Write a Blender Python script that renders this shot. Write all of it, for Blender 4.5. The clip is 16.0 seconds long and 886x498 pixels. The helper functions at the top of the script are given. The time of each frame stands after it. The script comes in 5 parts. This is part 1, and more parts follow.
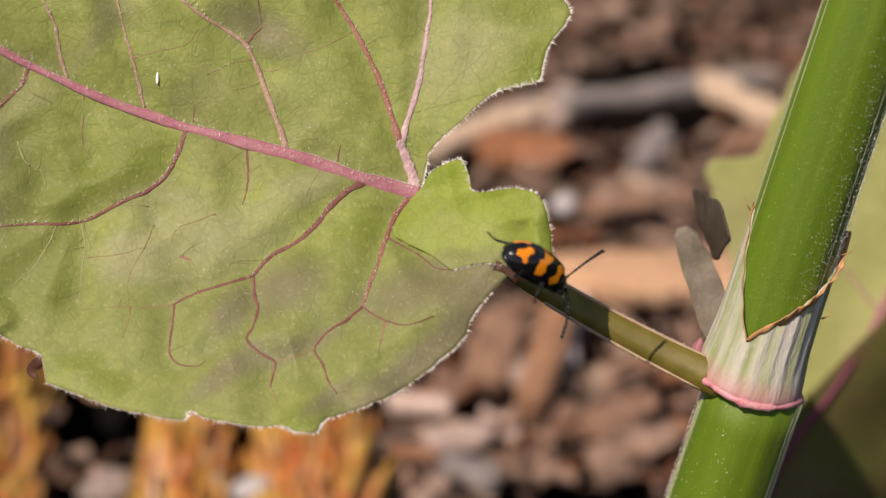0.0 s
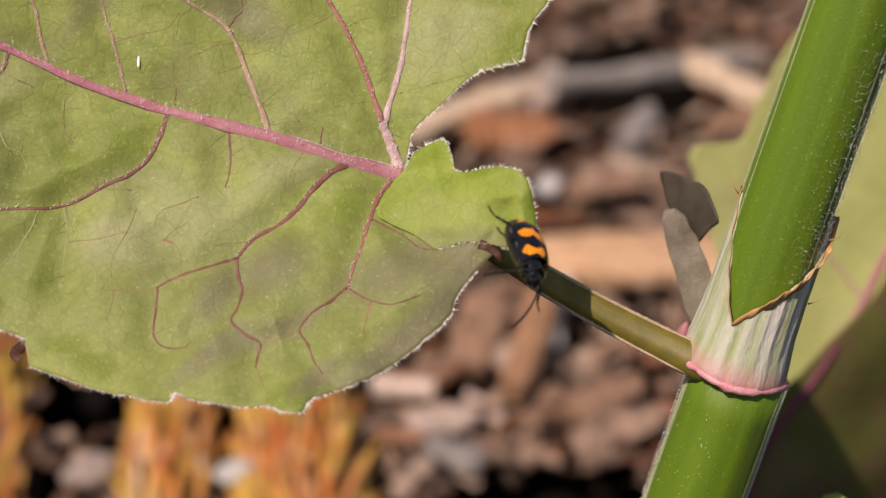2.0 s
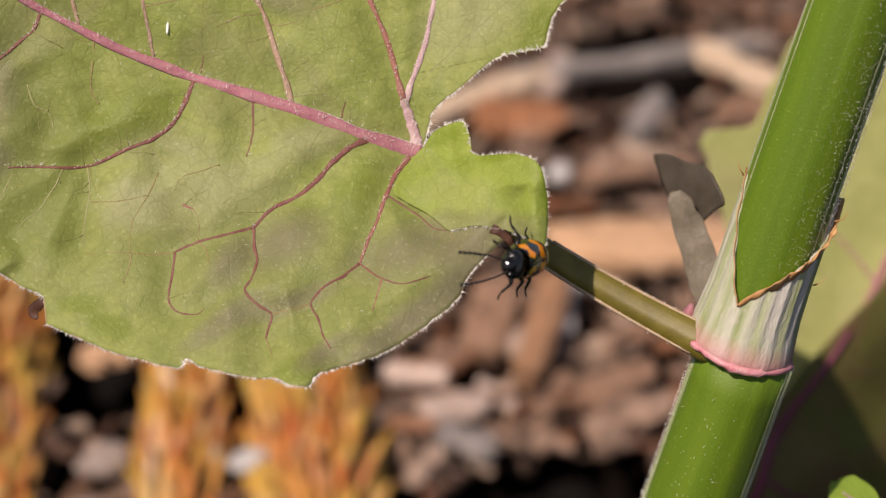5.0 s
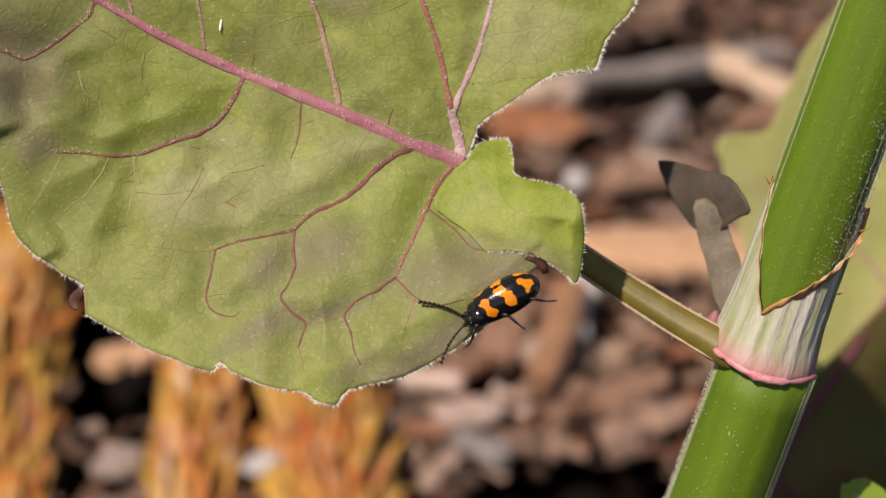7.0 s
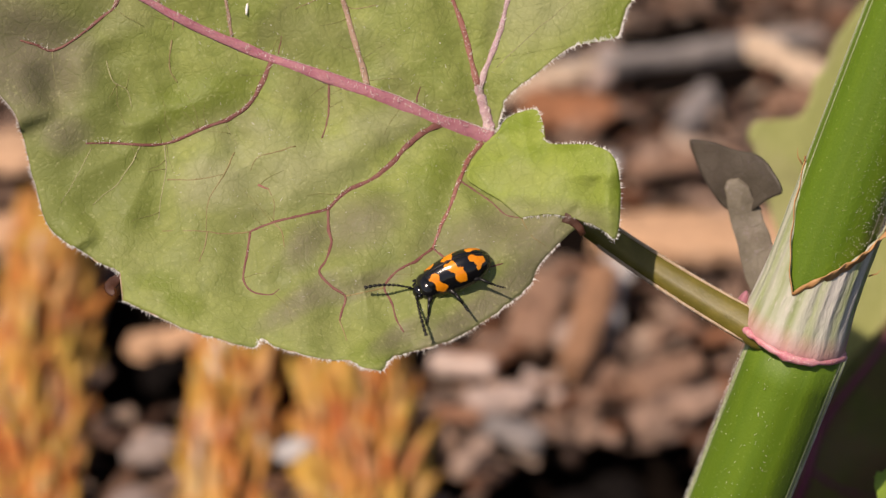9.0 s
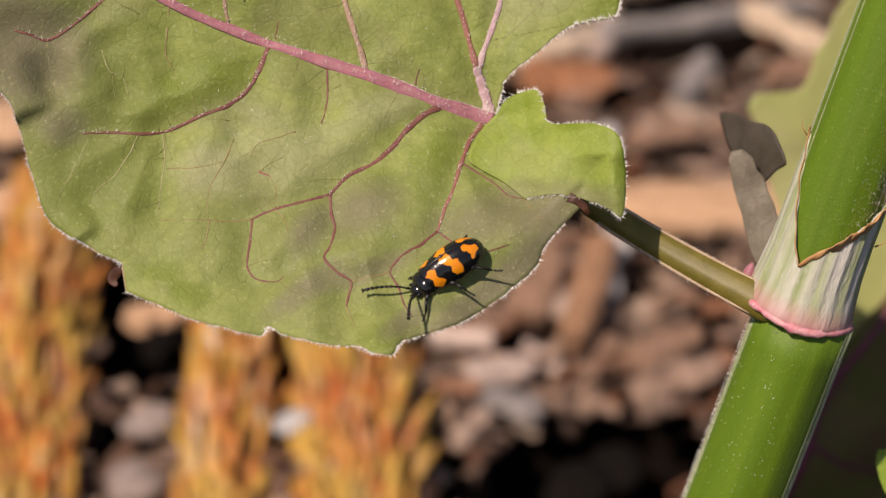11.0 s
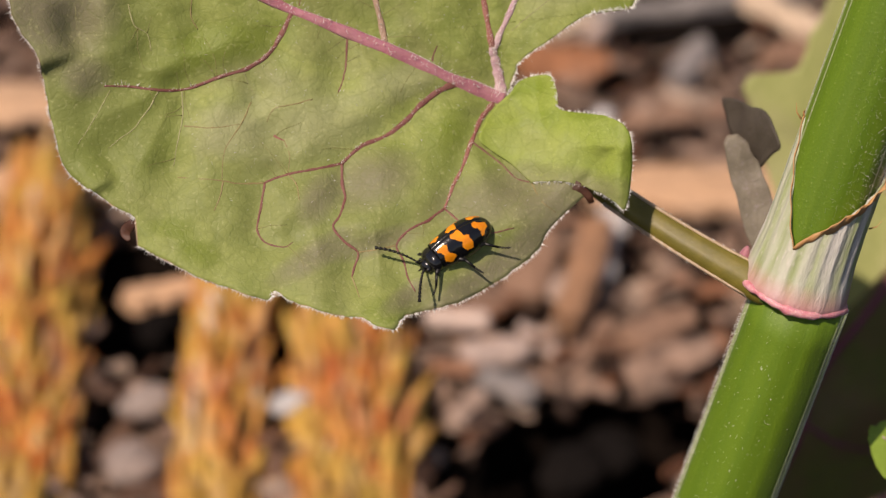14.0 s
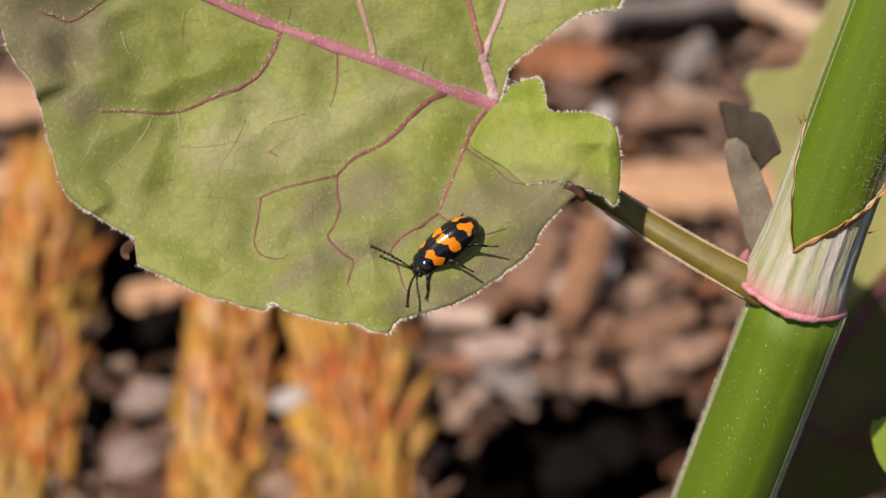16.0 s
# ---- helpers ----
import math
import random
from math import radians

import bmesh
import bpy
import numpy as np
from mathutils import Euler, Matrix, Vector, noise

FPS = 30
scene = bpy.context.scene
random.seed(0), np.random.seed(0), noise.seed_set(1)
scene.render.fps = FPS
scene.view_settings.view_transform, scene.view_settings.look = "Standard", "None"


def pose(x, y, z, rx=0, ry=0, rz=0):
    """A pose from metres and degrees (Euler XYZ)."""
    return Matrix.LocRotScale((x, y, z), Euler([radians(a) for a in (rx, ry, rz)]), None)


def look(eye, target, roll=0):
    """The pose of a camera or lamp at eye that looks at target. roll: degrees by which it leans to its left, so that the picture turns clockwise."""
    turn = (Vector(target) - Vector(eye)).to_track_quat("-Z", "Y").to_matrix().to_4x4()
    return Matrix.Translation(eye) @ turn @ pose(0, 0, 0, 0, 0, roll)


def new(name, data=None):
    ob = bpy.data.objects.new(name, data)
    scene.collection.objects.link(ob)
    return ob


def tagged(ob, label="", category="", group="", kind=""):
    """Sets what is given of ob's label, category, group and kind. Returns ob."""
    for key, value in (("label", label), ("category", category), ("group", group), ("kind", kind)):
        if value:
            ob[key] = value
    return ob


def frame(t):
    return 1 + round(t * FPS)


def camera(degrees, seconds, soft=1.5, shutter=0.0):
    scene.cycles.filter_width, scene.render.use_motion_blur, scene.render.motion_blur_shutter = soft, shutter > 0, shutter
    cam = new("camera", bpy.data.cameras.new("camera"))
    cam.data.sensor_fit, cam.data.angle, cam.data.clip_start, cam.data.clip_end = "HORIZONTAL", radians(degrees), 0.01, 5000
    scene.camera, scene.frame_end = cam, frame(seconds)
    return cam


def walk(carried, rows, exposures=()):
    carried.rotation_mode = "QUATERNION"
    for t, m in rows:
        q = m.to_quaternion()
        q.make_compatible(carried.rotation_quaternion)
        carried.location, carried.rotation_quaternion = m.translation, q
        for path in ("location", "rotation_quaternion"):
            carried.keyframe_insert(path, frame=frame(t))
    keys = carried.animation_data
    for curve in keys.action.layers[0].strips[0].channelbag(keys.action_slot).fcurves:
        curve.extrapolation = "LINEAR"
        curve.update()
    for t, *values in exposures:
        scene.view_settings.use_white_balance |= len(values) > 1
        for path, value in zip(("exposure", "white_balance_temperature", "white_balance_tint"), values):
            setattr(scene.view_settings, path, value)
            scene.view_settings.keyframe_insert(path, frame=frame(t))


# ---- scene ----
cam = camera(20, 16.0, 1.4, 0.4)
cam.data.dof.use_dof = True
cam.data.dof.focus_distance = 0.173
cam.data.dof.aperture_fstop = 38.0
# directions of the view at rest: across, up the picture, and back towards the camera
RIGHT, UP, BACK = Vector((1, 0, 0)), Vector((0, 0.57358, 0.81915)), Vector((0, -0.81915, 0.57358))
PATH = [
    (0, pose(-0.00031, -0.14625, 0.22203, 57.07, -0.59, -0.85)),
    (0.5, pose(-0.00024, -0.14643, 0.22194, 56.99, -0.65, -0.79)),
    (1, pose(-0.00016, -0.14617, 0.22197, 56.87, -0.71, -0.88)),
    (1.5, pose(-0.00006, -0.14551, 0.22219, 56.60, -0.62, -1.03)),
    (2, pose(0.00058, -0.14467, 0.22219, 56.52, -0.74, -1.01)),
    (2.5, pose(0.00002, -0.14428, 0.22258, 56.39, -0.48, -1.25)),
    (3, pose(-0.00013, -0.14399, 0.22271, 56.17, -0.42, -1.33)),
    (5.5, pose(-0.00008, -0.14574, 0.22221, 56.37, -0.32, -1.00)),
    (6, pose(0.00010, -0.14598, 0.22212, 56.50, -0.40, -0.80)),
    (6.5, pose(0.00011, -0.14628, 0.22201, 56.66, -0.34, -0.55)),
    (7, pose(0.00010, -0.14643, 0.22189, 56.56, -0.45, -0.55)),
    (7.5, pose(0.00012, -0.14630, 0.22188, 56.42, -0.29, -0.25)),
    (8, pose(0.00012, -0.14610, 0.22185, 56.59, -0.19, -0.09)),
    (8.5, pose(0.00008, -0.14590, 0.22188, 56.23, -0.06, -0.03)),
    (9, pose(0.00004, -0.14572, 0.22195, 56.16, 0.06, -0.04)),
    (11.5, pose(0.00005, -0.14404, 0.22216, 55.20, 0.17, -0.12)),
    (12, pose(0.00028, -0.14434, 0.22221, 55.14, 0.12, 0.11)),
    (12.5, pose(0.00070, -0.14460, 0.22198, 55.07, -0.07, 0.25)),
    (13, pose(0.00057, -0.14504, 0.22210, 55.08, -0.05, 0.31)),
    (13.5, pose(0.00011, -0.14603, 0.22233, 55.04, -0.01, 0.09)),
    (14, pose(-0.00005, -0.14593, 0.22223, 55.08, -0.05, -0.12)),
    (14.5, pose(-0.00000, -0.14581, 0.22210, 55.00, -0.00, 0.00)),
    (15, pose(-0.00014, -0.14628, 0.22204, 54.98, -0.05, 0.02)),
    (15.5, pose(-0.00031, -0.14633, 0.22211, 54.98, 0.01, 0.08)),
    (16, pose(-0.00037, -0.14634, 0.22209, 55.07, -0.10, -0.12)),
]
walk(cam, PATH, [(0, 0.12, 7400, 22), (16, 0.12, 7400, 22)])

# ---- daylight: a high sun, over the shoulder and a little from one side ----
TO_SUN = Vector((-0.42, -0.46, 0.90)).normalized()
world = bpy.data.worlds.new("sky")
scene.world = world
world.use_nodes = True
sky = world.node_tree.nodes.new("ShaderNodeTexSky")
sky.sky_type, sky.sun_disc = "NISHITA", False
sky.sun_elevation = math.asin(TO_SUN.z)
sky.sun_rotation = math.atan2(TO_SUN.x, TO_SUN.y)
backing = world.node_tree.nodes["Background"]
backing.inputs["Strength"].default_value = 0.08
world.node_tree.links.new(sky.outputs[0], backing.inputs["Color"])
sun = new("sun", bpy.data.lights.new("sun", "SUN"))
sun.data.energy, sun.data.angle, sun.data.color = 4.4, radians(0.53), (1.0, 0.94, 0.84)
sun.matrix_world = look(TO_SUN * 2, (0, 0, 0))


# ---- materials ----
class Nodes:
    """A small builder for one procedural material."""

    def __init__(self, name):
        self.mat = bpy.data.materials.new(name)
        self.mat.use_nodes = True
        self.tree = self.mat.node_tree
        self.tree.nodes.clear()
        self.out = self.tree.nodes.new("ShaderNodeOutputMaterial")
        self.coord = self.tree.nodes.new("ShaderNodeTexCoord").outputs["Object"]

    def node(self, kind, **inputs):
        n = self.tree.nodes.new(kind)
        for key, value in inputs.items():
            self.put(n.inputs[key.replace("_", " ")], value)
        return n

    def put(self, socket, value):
        if isinstance(value, bpy.types.NodeSocket):
            self.tree.links.new(value, socket)
        else:
            socket.default_value = value

    def noise(self, scale, detail=4.0, rough=0.55, stretch=None, distort=0.0):
        vec = self.coord
        if stretch:
            m = self.tree.nodes.new("ShaderNodeMapping")
            self.put(m.inputs["Vector"], vec)
            m.inputs["Scale"].default_value = stretch
            vec = m.outputs[0]
        n = self.node("ShaderNodeTexNoise", Vector=vec, Scale=scale, Detail=detail, Roughness=rough, Distortion=distort)
        return n.outputs["Fac"]

    def ramp(self, fac, stops):
        n = self.tree.nodes.new("ShaderNodeValToRGB")
        self.put(n.inputs["Fac"], fac)
        while len(n.color_ramp.elements) < len(stops):
            n.color_ramp.elements.new(0.5)
        for e, (at, col) in zip(n.color_ramp.elements, stops):
            e.position = at
            e.color = (*col, 1) if len(col) == 3 else col
        return n.outputs["Color"]

    def value_ramp(self, fac, a, b, lo=0.0, hi=1.0):
        n = self.tree.nodes.new("ShaderNodeMapRange")
        for key, v in (("Value", fac), ("From Min", a), ("From Max", b), ("To Min", lo), ("To Max", hi)):
            self.put(n.inputs[key], v)
        return n.outputs[0]

    def mix(self, fac, a, b, blend="MIX"):
        n = self.tree.nodes.new("ShaderNodeMix")
        n.data_type, n.blend_type = "RGBA", blend
        self.put(n.inputs[0], fac)
        self.put(n.inputs[6], a if isinstance(a, bpy.types.NodeSocket) else (*a, 1))
        self.put(n.inputs[7], b if isinstance(b, bpy.types.NodeSocket) else (*b, 1))
        return n.outputs[2]

    def math(self, op, a, b=0.0):
        n = self.tree.nodes.new("ShaderNodeMath")
        n.operation = op
        self.put(n.inputs[0], a)
        self.put(n.inputs[1], b)
        return n.outputs[0]

    def bump(self, height, distance, strength=0.6):
        return self.node("ShaderNodeBump", Height=height, Distance=distance, Strength=strength).outputs[0]

    def finish(self, colour, rough=0.5, normal=None, specular=0.5, thin=None, amount=0.0, coat=0.0, metal=0.0, sss=0.0, fuzz=0.0):
        p = self.node("ShaderNodeBsdfPrincipled")
        self.put(p.inputs["Base Color"], colour if isinstance(colour, bpy.types.NodeSocket) else (*colour, 1))
        self.put(p.inputs["Roughness"], rough)
        self.put(p.inputs["Specular IOR Level"], specular)
        p.inputs["Coat Weight"].default_value = coat
        p.inputs["Coat Roughness"].default_value = 0.16
        p.inputs["Sheen Weight"].default_value = fuzz
        p.inputs["Sheen Roughness"].default_value = 0.35
        p.inputs["Metallic"].default_value = metal
        if sss:
            p.inputs["Subsurface Weight"].default_value = sss
            p.inputs["Subsurface Radius"].default_value = (0.6, 0.8, 0.3)
            p.inputs["Subsurface Scale"].default_value = 0.0012
        if normal:
            self.put(p.inputs["Normal"], normal)
        shader = p.outputs[0]
        if amount:
            tr = self.node("ShaderNodeBsdfTranslucent")
            self.put(tr.inputs["Color"], thin if isinstance(thin, bpy.types.NodeSocket) else (*thin, 1))
            if normal:
                self.put(tr.inputs["Normal"], normal)
            mixer = self.tree.nodes.new("ShaderNodeMixShader")
            mixer.inputs[0].default_value = amount
            self.put(mixer.inputs[1], shader)
            self.put(mixer.inputs[2], tr.outputs[0])
            shader = mixer.outputs[0]
        self.tree.links.new(shader, self.out.inputs["Surface"])
        return self.mat


def leaf_material(name, light, dark, flush_shade, amount, flush_bias=0.56, thin=None, gloss=0.5, patches=(), deep=(), pale=(), dull=()):
    """Hairy leaf skin; patches (x, y, half length, half width, turn) in millimetres are dull purple, part flushed skin,
    part painted shade; dull paints broad shade, deep a darker green, pale a painted sheen.
    """
    n = Nodes(name)
    wide = n.noise(130, 3, 0.5, distort=0.6)
    mid = n.noise(420, 5, 0.62, distort=0.8)
    fine = n.noise(3400, 3, 0.6)
    warp = n.node("ShaderNodeTexNoise", Vector=n.coord, Scale=500.0, Detail=2.0).outputs["Color"]
    bent = n.mix(0.0006, n.coord, warp, "ADD")
    cells = n.tree.nodes.new("ShaderNodeTexVoronoi")
    cells.feature = "DISTANCE_TO_EDGE"
    n.put(cells.inputs["Vector"], bent)
    cells.inputs["Scale"].default_value = 780.0
    net = n.value_ramp(cells.outputs["Distance"], 0.0, 0.09)
    tiny = n.tree.nodes.new("ShaderNodeTexVoronoi")
    tiny.feature = "DISTANCE_TO_EDGE"
    n.put(tiny.inputs["Vector"], bent)
    tiny.inputs["Scale"].default_value = 2300.0
    mesh = n.value_ramp(tiny.outputs["Distance"], 0.0, 0.16)
    colour = n.mix(n.value_ramp(mid, 0.3, 0.7), dark, light)
    colour = n.mix(n.value_ramp(n.noise(900, 4, 0.7, distort=1.2), 0.46, 0.70, 0.0, 0.30), colour, tuple(0.76 * c for c in dark))
    colour = n.mix(n.value_ramp(wide, flush_bias, flush_bias + 0.18, 0.0, 0.5), colour, flush_shade)
    sep = n.tree.nodes.new("ShaderNodeSeparateXYZ")
    n.put(sep.inputs[0], n.coord)

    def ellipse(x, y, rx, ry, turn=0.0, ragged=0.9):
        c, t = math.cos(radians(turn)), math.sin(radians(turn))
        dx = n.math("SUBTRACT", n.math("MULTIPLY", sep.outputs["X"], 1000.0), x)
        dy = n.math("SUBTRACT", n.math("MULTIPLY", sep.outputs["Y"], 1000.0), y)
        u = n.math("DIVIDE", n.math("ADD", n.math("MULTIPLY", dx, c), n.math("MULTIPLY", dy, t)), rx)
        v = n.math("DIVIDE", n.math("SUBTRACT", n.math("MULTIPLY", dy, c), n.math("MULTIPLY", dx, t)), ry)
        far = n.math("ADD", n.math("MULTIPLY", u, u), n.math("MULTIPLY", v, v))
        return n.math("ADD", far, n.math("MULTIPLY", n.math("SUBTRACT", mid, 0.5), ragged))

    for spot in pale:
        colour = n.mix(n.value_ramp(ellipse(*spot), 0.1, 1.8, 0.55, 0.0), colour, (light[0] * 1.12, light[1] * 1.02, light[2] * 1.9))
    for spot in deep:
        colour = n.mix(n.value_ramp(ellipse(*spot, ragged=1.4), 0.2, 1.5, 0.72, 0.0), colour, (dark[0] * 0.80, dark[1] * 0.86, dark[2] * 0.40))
    # broad darkening where the blade turns from the sun, put into the colour
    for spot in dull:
        colour = n.mix(n.value_ramp(ellipse(*spot, ragged=0.5), 0.1, 1.6, 0.50, 0.0), colour, tuple(0.55 * d + 0.45 * f for d, f in zip(dark, flush_shade)))
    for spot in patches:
        colour = n.mix(n.value_ramp(ellipse(*spot), -0.1, 2.1, 0.78, 0.0), colour, flush_shade)
    colour = n.mix(n.value_ramp(net, 0.0, 1.0, 0.18, 0.0), colour, tuple(0.62 * c for c in dark))
    colour = n.mix(n.value_ramp(mesh, 0.0, 1.0, 0.12, 0.0), colour, tuple(0.7 * c for c in dark))
    colour = n.mix(n.value_ramp(fine, 0.58, 0.74, 0.0, 0.40), colour, (1.5 * light[0], 1.35 * light[1], 2.2 * light[2]))
    colour = n.mix(n.value_ramp(fine, 0.26, 0.42, 0.24, 0.0), colour, tuple(0.6 * c for c in dark))
    height = n.math("ADD", n.math("MULTIPLY", net, 0.12), n.math("MULTIPLY", mesh, 0.10))
    height = n.math("ADD", height, n.math("MULTIPLY", fine, 0.12))
    height = n.math("ADD", height, n.math("MULTIPLY", mid, 0.45))
    return n.finish(colour, n.value_ramp(mid, 0.3, 0.7, gloss, gloss + 0.18), n.bump(height, 0.00016, 0.6), 0.35,
                    thin or n.mix(0.5, colour, light), amount)


def stripe_material(name, base, streak, spot, rough, stretch, sss=0.0, spot_at=0.66, relief=0.00012, fuzz=0.0):
    """Plant skin with lengthwise streaks and pale specks; z runs along the part."""
    n = Nodes(name)
    long = n.noise(900, 4, 0.6, stretch)
    wide = n.noise(160, 2, 0.5, stretch)
    fine = n.noise(5200, 2, 0.5)
    colour = n.mix(n.value_ramp(long, 0.35, 0.68), base, streak)
    colour = n.mix(n.value_ramp(wide, 0.4, 0.7, 0.0, 0.45), colour, tuple(0.72 * c for c in base))
    colour = n.mix(n.value_ramp(fine, spot_at, spot_at + 0.10, 0.0, 0.45), colour, spot)
    return n.finish(colour, rough, n.bump(n.math("ADD", long, n.math("MULTIPLY", fine, 0.5)), relief, 0.7), 0.4, sss=sss, fuzz=fuzz)


def litter_material(name, tones, rough=0.8, scale=90, stretch=(1, 1, 1), relief=0.0006, fade=0.35, gleam=0.25):
    n = Nodes(name)
    rnd = n.tree.nodes.new("ShaderNodeObjectInfo").outputs["Random"]
    island = n.tree.nodes.new("ShaderNodeNewGeometry").outputs["Random Per Island"]
    grain = n.noise(scale * 7, 5, 0.65, stretch)
    blotch = n.noise(scale, 3, 0.6)
    pick = n.math("FRACT", n.math("ADD", n.math("MULTIPLY", island, 1.0), rnd))
    colour = n.ramp(pick, [(i / max(1, len(tones) - 1), c) for i, c in enumerate(tones)])
    colour = n.mix(n.value_ramp(grain, 0.35, 0.6, 0.6, 0.0), colour, n.mix(0.75, colour, (0.0, 0.0, 0.0)))
    colour = n.mix(n.value_ramp(blotch, 0.5, 0.75, 0.0, fade), colour, (0.46, 0.35, 0.28))
    return n.finish(colour, rough, n.bump(grain, relief, 0.8), gleam)


# purple spots: flushed skin plus painted shade of folds and the turned-down margin
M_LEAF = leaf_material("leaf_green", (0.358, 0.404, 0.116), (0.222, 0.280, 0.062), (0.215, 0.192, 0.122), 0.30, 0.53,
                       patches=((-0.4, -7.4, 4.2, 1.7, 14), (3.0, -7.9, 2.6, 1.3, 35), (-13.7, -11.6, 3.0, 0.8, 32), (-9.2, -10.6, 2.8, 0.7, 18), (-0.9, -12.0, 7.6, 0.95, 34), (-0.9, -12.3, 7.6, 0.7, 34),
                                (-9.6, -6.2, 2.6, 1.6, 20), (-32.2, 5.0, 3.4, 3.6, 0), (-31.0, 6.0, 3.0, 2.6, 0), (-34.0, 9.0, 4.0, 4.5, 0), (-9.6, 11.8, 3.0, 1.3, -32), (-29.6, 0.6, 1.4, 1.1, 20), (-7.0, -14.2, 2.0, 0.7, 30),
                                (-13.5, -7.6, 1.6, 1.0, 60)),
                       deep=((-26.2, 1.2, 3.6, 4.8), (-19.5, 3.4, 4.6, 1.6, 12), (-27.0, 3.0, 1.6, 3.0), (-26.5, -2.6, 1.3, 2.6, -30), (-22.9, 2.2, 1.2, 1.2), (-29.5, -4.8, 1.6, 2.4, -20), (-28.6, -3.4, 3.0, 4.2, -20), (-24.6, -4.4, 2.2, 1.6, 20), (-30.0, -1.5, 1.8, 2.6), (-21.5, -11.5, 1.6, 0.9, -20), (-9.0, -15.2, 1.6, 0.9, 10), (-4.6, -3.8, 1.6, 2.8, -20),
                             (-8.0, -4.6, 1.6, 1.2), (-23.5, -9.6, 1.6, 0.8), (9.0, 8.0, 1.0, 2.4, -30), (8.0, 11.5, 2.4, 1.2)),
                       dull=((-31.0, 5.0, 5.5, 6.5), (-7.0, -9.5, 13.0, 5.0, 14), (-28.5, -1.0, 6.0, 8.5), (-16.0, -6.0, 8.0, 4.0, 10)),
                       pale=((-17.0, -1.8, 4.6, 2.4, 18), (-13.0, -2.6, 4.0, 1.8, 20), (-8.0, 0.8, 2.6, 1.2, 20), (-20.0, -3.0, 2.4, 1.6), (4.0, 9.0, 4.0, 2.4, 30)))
# shade of the lobe's bent lower edge and curled rim is painted in
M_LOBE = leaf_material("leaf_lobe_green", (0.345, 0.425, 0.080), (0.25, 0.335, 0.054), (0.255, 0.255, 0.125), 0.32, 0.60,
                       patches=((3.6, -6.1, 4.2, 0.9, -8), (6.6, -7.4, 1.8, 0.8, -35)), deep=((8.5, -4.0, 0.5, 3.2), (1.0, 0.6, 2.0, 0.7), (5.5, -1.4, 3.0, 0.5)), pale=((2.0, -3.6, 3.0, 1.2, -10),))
M_VEIN = stripe_material("vein_pink", (0.320, 0.112, 0.145), (0.400, 0.185, 0.205), (0.60, 0.38, 0.36), 0.65, (1, 1, 0.2), 0.1, 0.66, 0.00012, 0.5)
M_VEIN_PALE = stripe_material("vein_pale_pink", (0.40, 0.25, 0.27), (0.48, 0.36, 0.34), (0.75, 0.62, 0.58), 0.5, (1, 1, 0.2), 0.1, 0.62)
M_VEIN_DARK = stripe_material("vein_dark_red", (0.150, 0.048, 0.042), (0.19, 0.08, 0.058), (0.36, 0.22, 0.18), 0.65, (1, 1, 0.3), 0.0, 0.69)
M_VEIN_RED = stripe_material("vein_rust_red", (0.24, 0.085, 0.068), (0.29, 0.13, 0.095), (0.5, 0.34, 0.28), 0.6, (1, 1, 0.3), 0.0, 0.68)
M_VEIN_DUSKY = stripe_material("vein_dusky_rose", (0.29, 0.185, 0.125), (0.36, 0.24, 0.17), (0.62, 0.52, 0.42), 0.6, (1, 1, 0.3), 0.05, 0.62)
M_VEIN_FINE = stripe_material("vein_brownish", (0.222, 0.170, 0.068), (0.250, 0.20, 0.078), (0.35, 0.3, 0.12), 0.6, (1, 1, 0.3), 0.0, 0.7)
M_CREASE = stripe_material("crease_pale_lilac", (0.24, 0.245, 0.10), (0.29, 0.275, 0.13), (0.42, 0.38, 0.24), 0.6, (1, 1, 0.3), 0.0, 0.66)
M_VEINLET = stripe_material("veinlet_olive", (0.20, 0.195, 0.06), (0.235, 0.225, 0.075), (0.34, 0.34, 0.14), 0.6, (1, 1, 0.3), 0.0, 0.7)
M_STEM = stripe_material("stem_green", (0.078, 0.150, 0.0040), (0.100, 0.178, 0.0055), (0.36, 0.43, 0.15), 0.6, (1, 1, 0.05), 0.12, 0.66, 0.00009, 0.12)
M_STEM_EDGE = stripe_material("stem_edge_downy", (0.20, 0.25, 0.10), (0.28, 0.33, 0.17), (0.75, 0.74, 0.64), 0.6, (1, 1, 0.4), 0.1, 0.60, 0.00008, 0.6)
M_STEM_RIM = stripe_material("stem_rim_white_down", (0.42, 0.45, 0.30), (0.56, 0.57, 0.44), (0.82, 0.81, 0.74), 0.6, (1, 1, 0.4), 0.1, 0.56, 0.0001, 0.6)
M_PETIOLE = stripe_material("petiole_olive", (0.118, 0.098, 0.014), (0.175, 0.14, 0.024), (0.36, 0.28, 0.14), 0.5, (1, 1, 0.05), 0.12, 0.70, 0.00004)
M_DRY = stripe_material("dry_brown", (0.045, 0.015, 0.007), (0.08, 0.028, 0.013), (0.14, 0.07, 0.04), 0.6, (1, 1, 1))
M_MARGIN = stripe_material("margin_pinkish", (0.32, 0.22, 0.13), (0.42, 0.30, 0.20), (0.75, 0.66, 0.58), 0.5, (1, 1, 1), 0.0, 0.6)
M_RIDGE = stripe_material("ridge_pale", (0.34, 0.24, 0.15), (0.44, 0.33, 0.22), (0.8, 0.78, 0.7), 0.5, (1, 1, 0.1))
M_SCAR = stripe_material("node_ring_pink", (0.50, 0.145, 0.185), (0.66, 0.37, 0.38), (0.80, 0.66, 0.60), 0.45, (1, 1, 0.8), 0.15, 0.60)
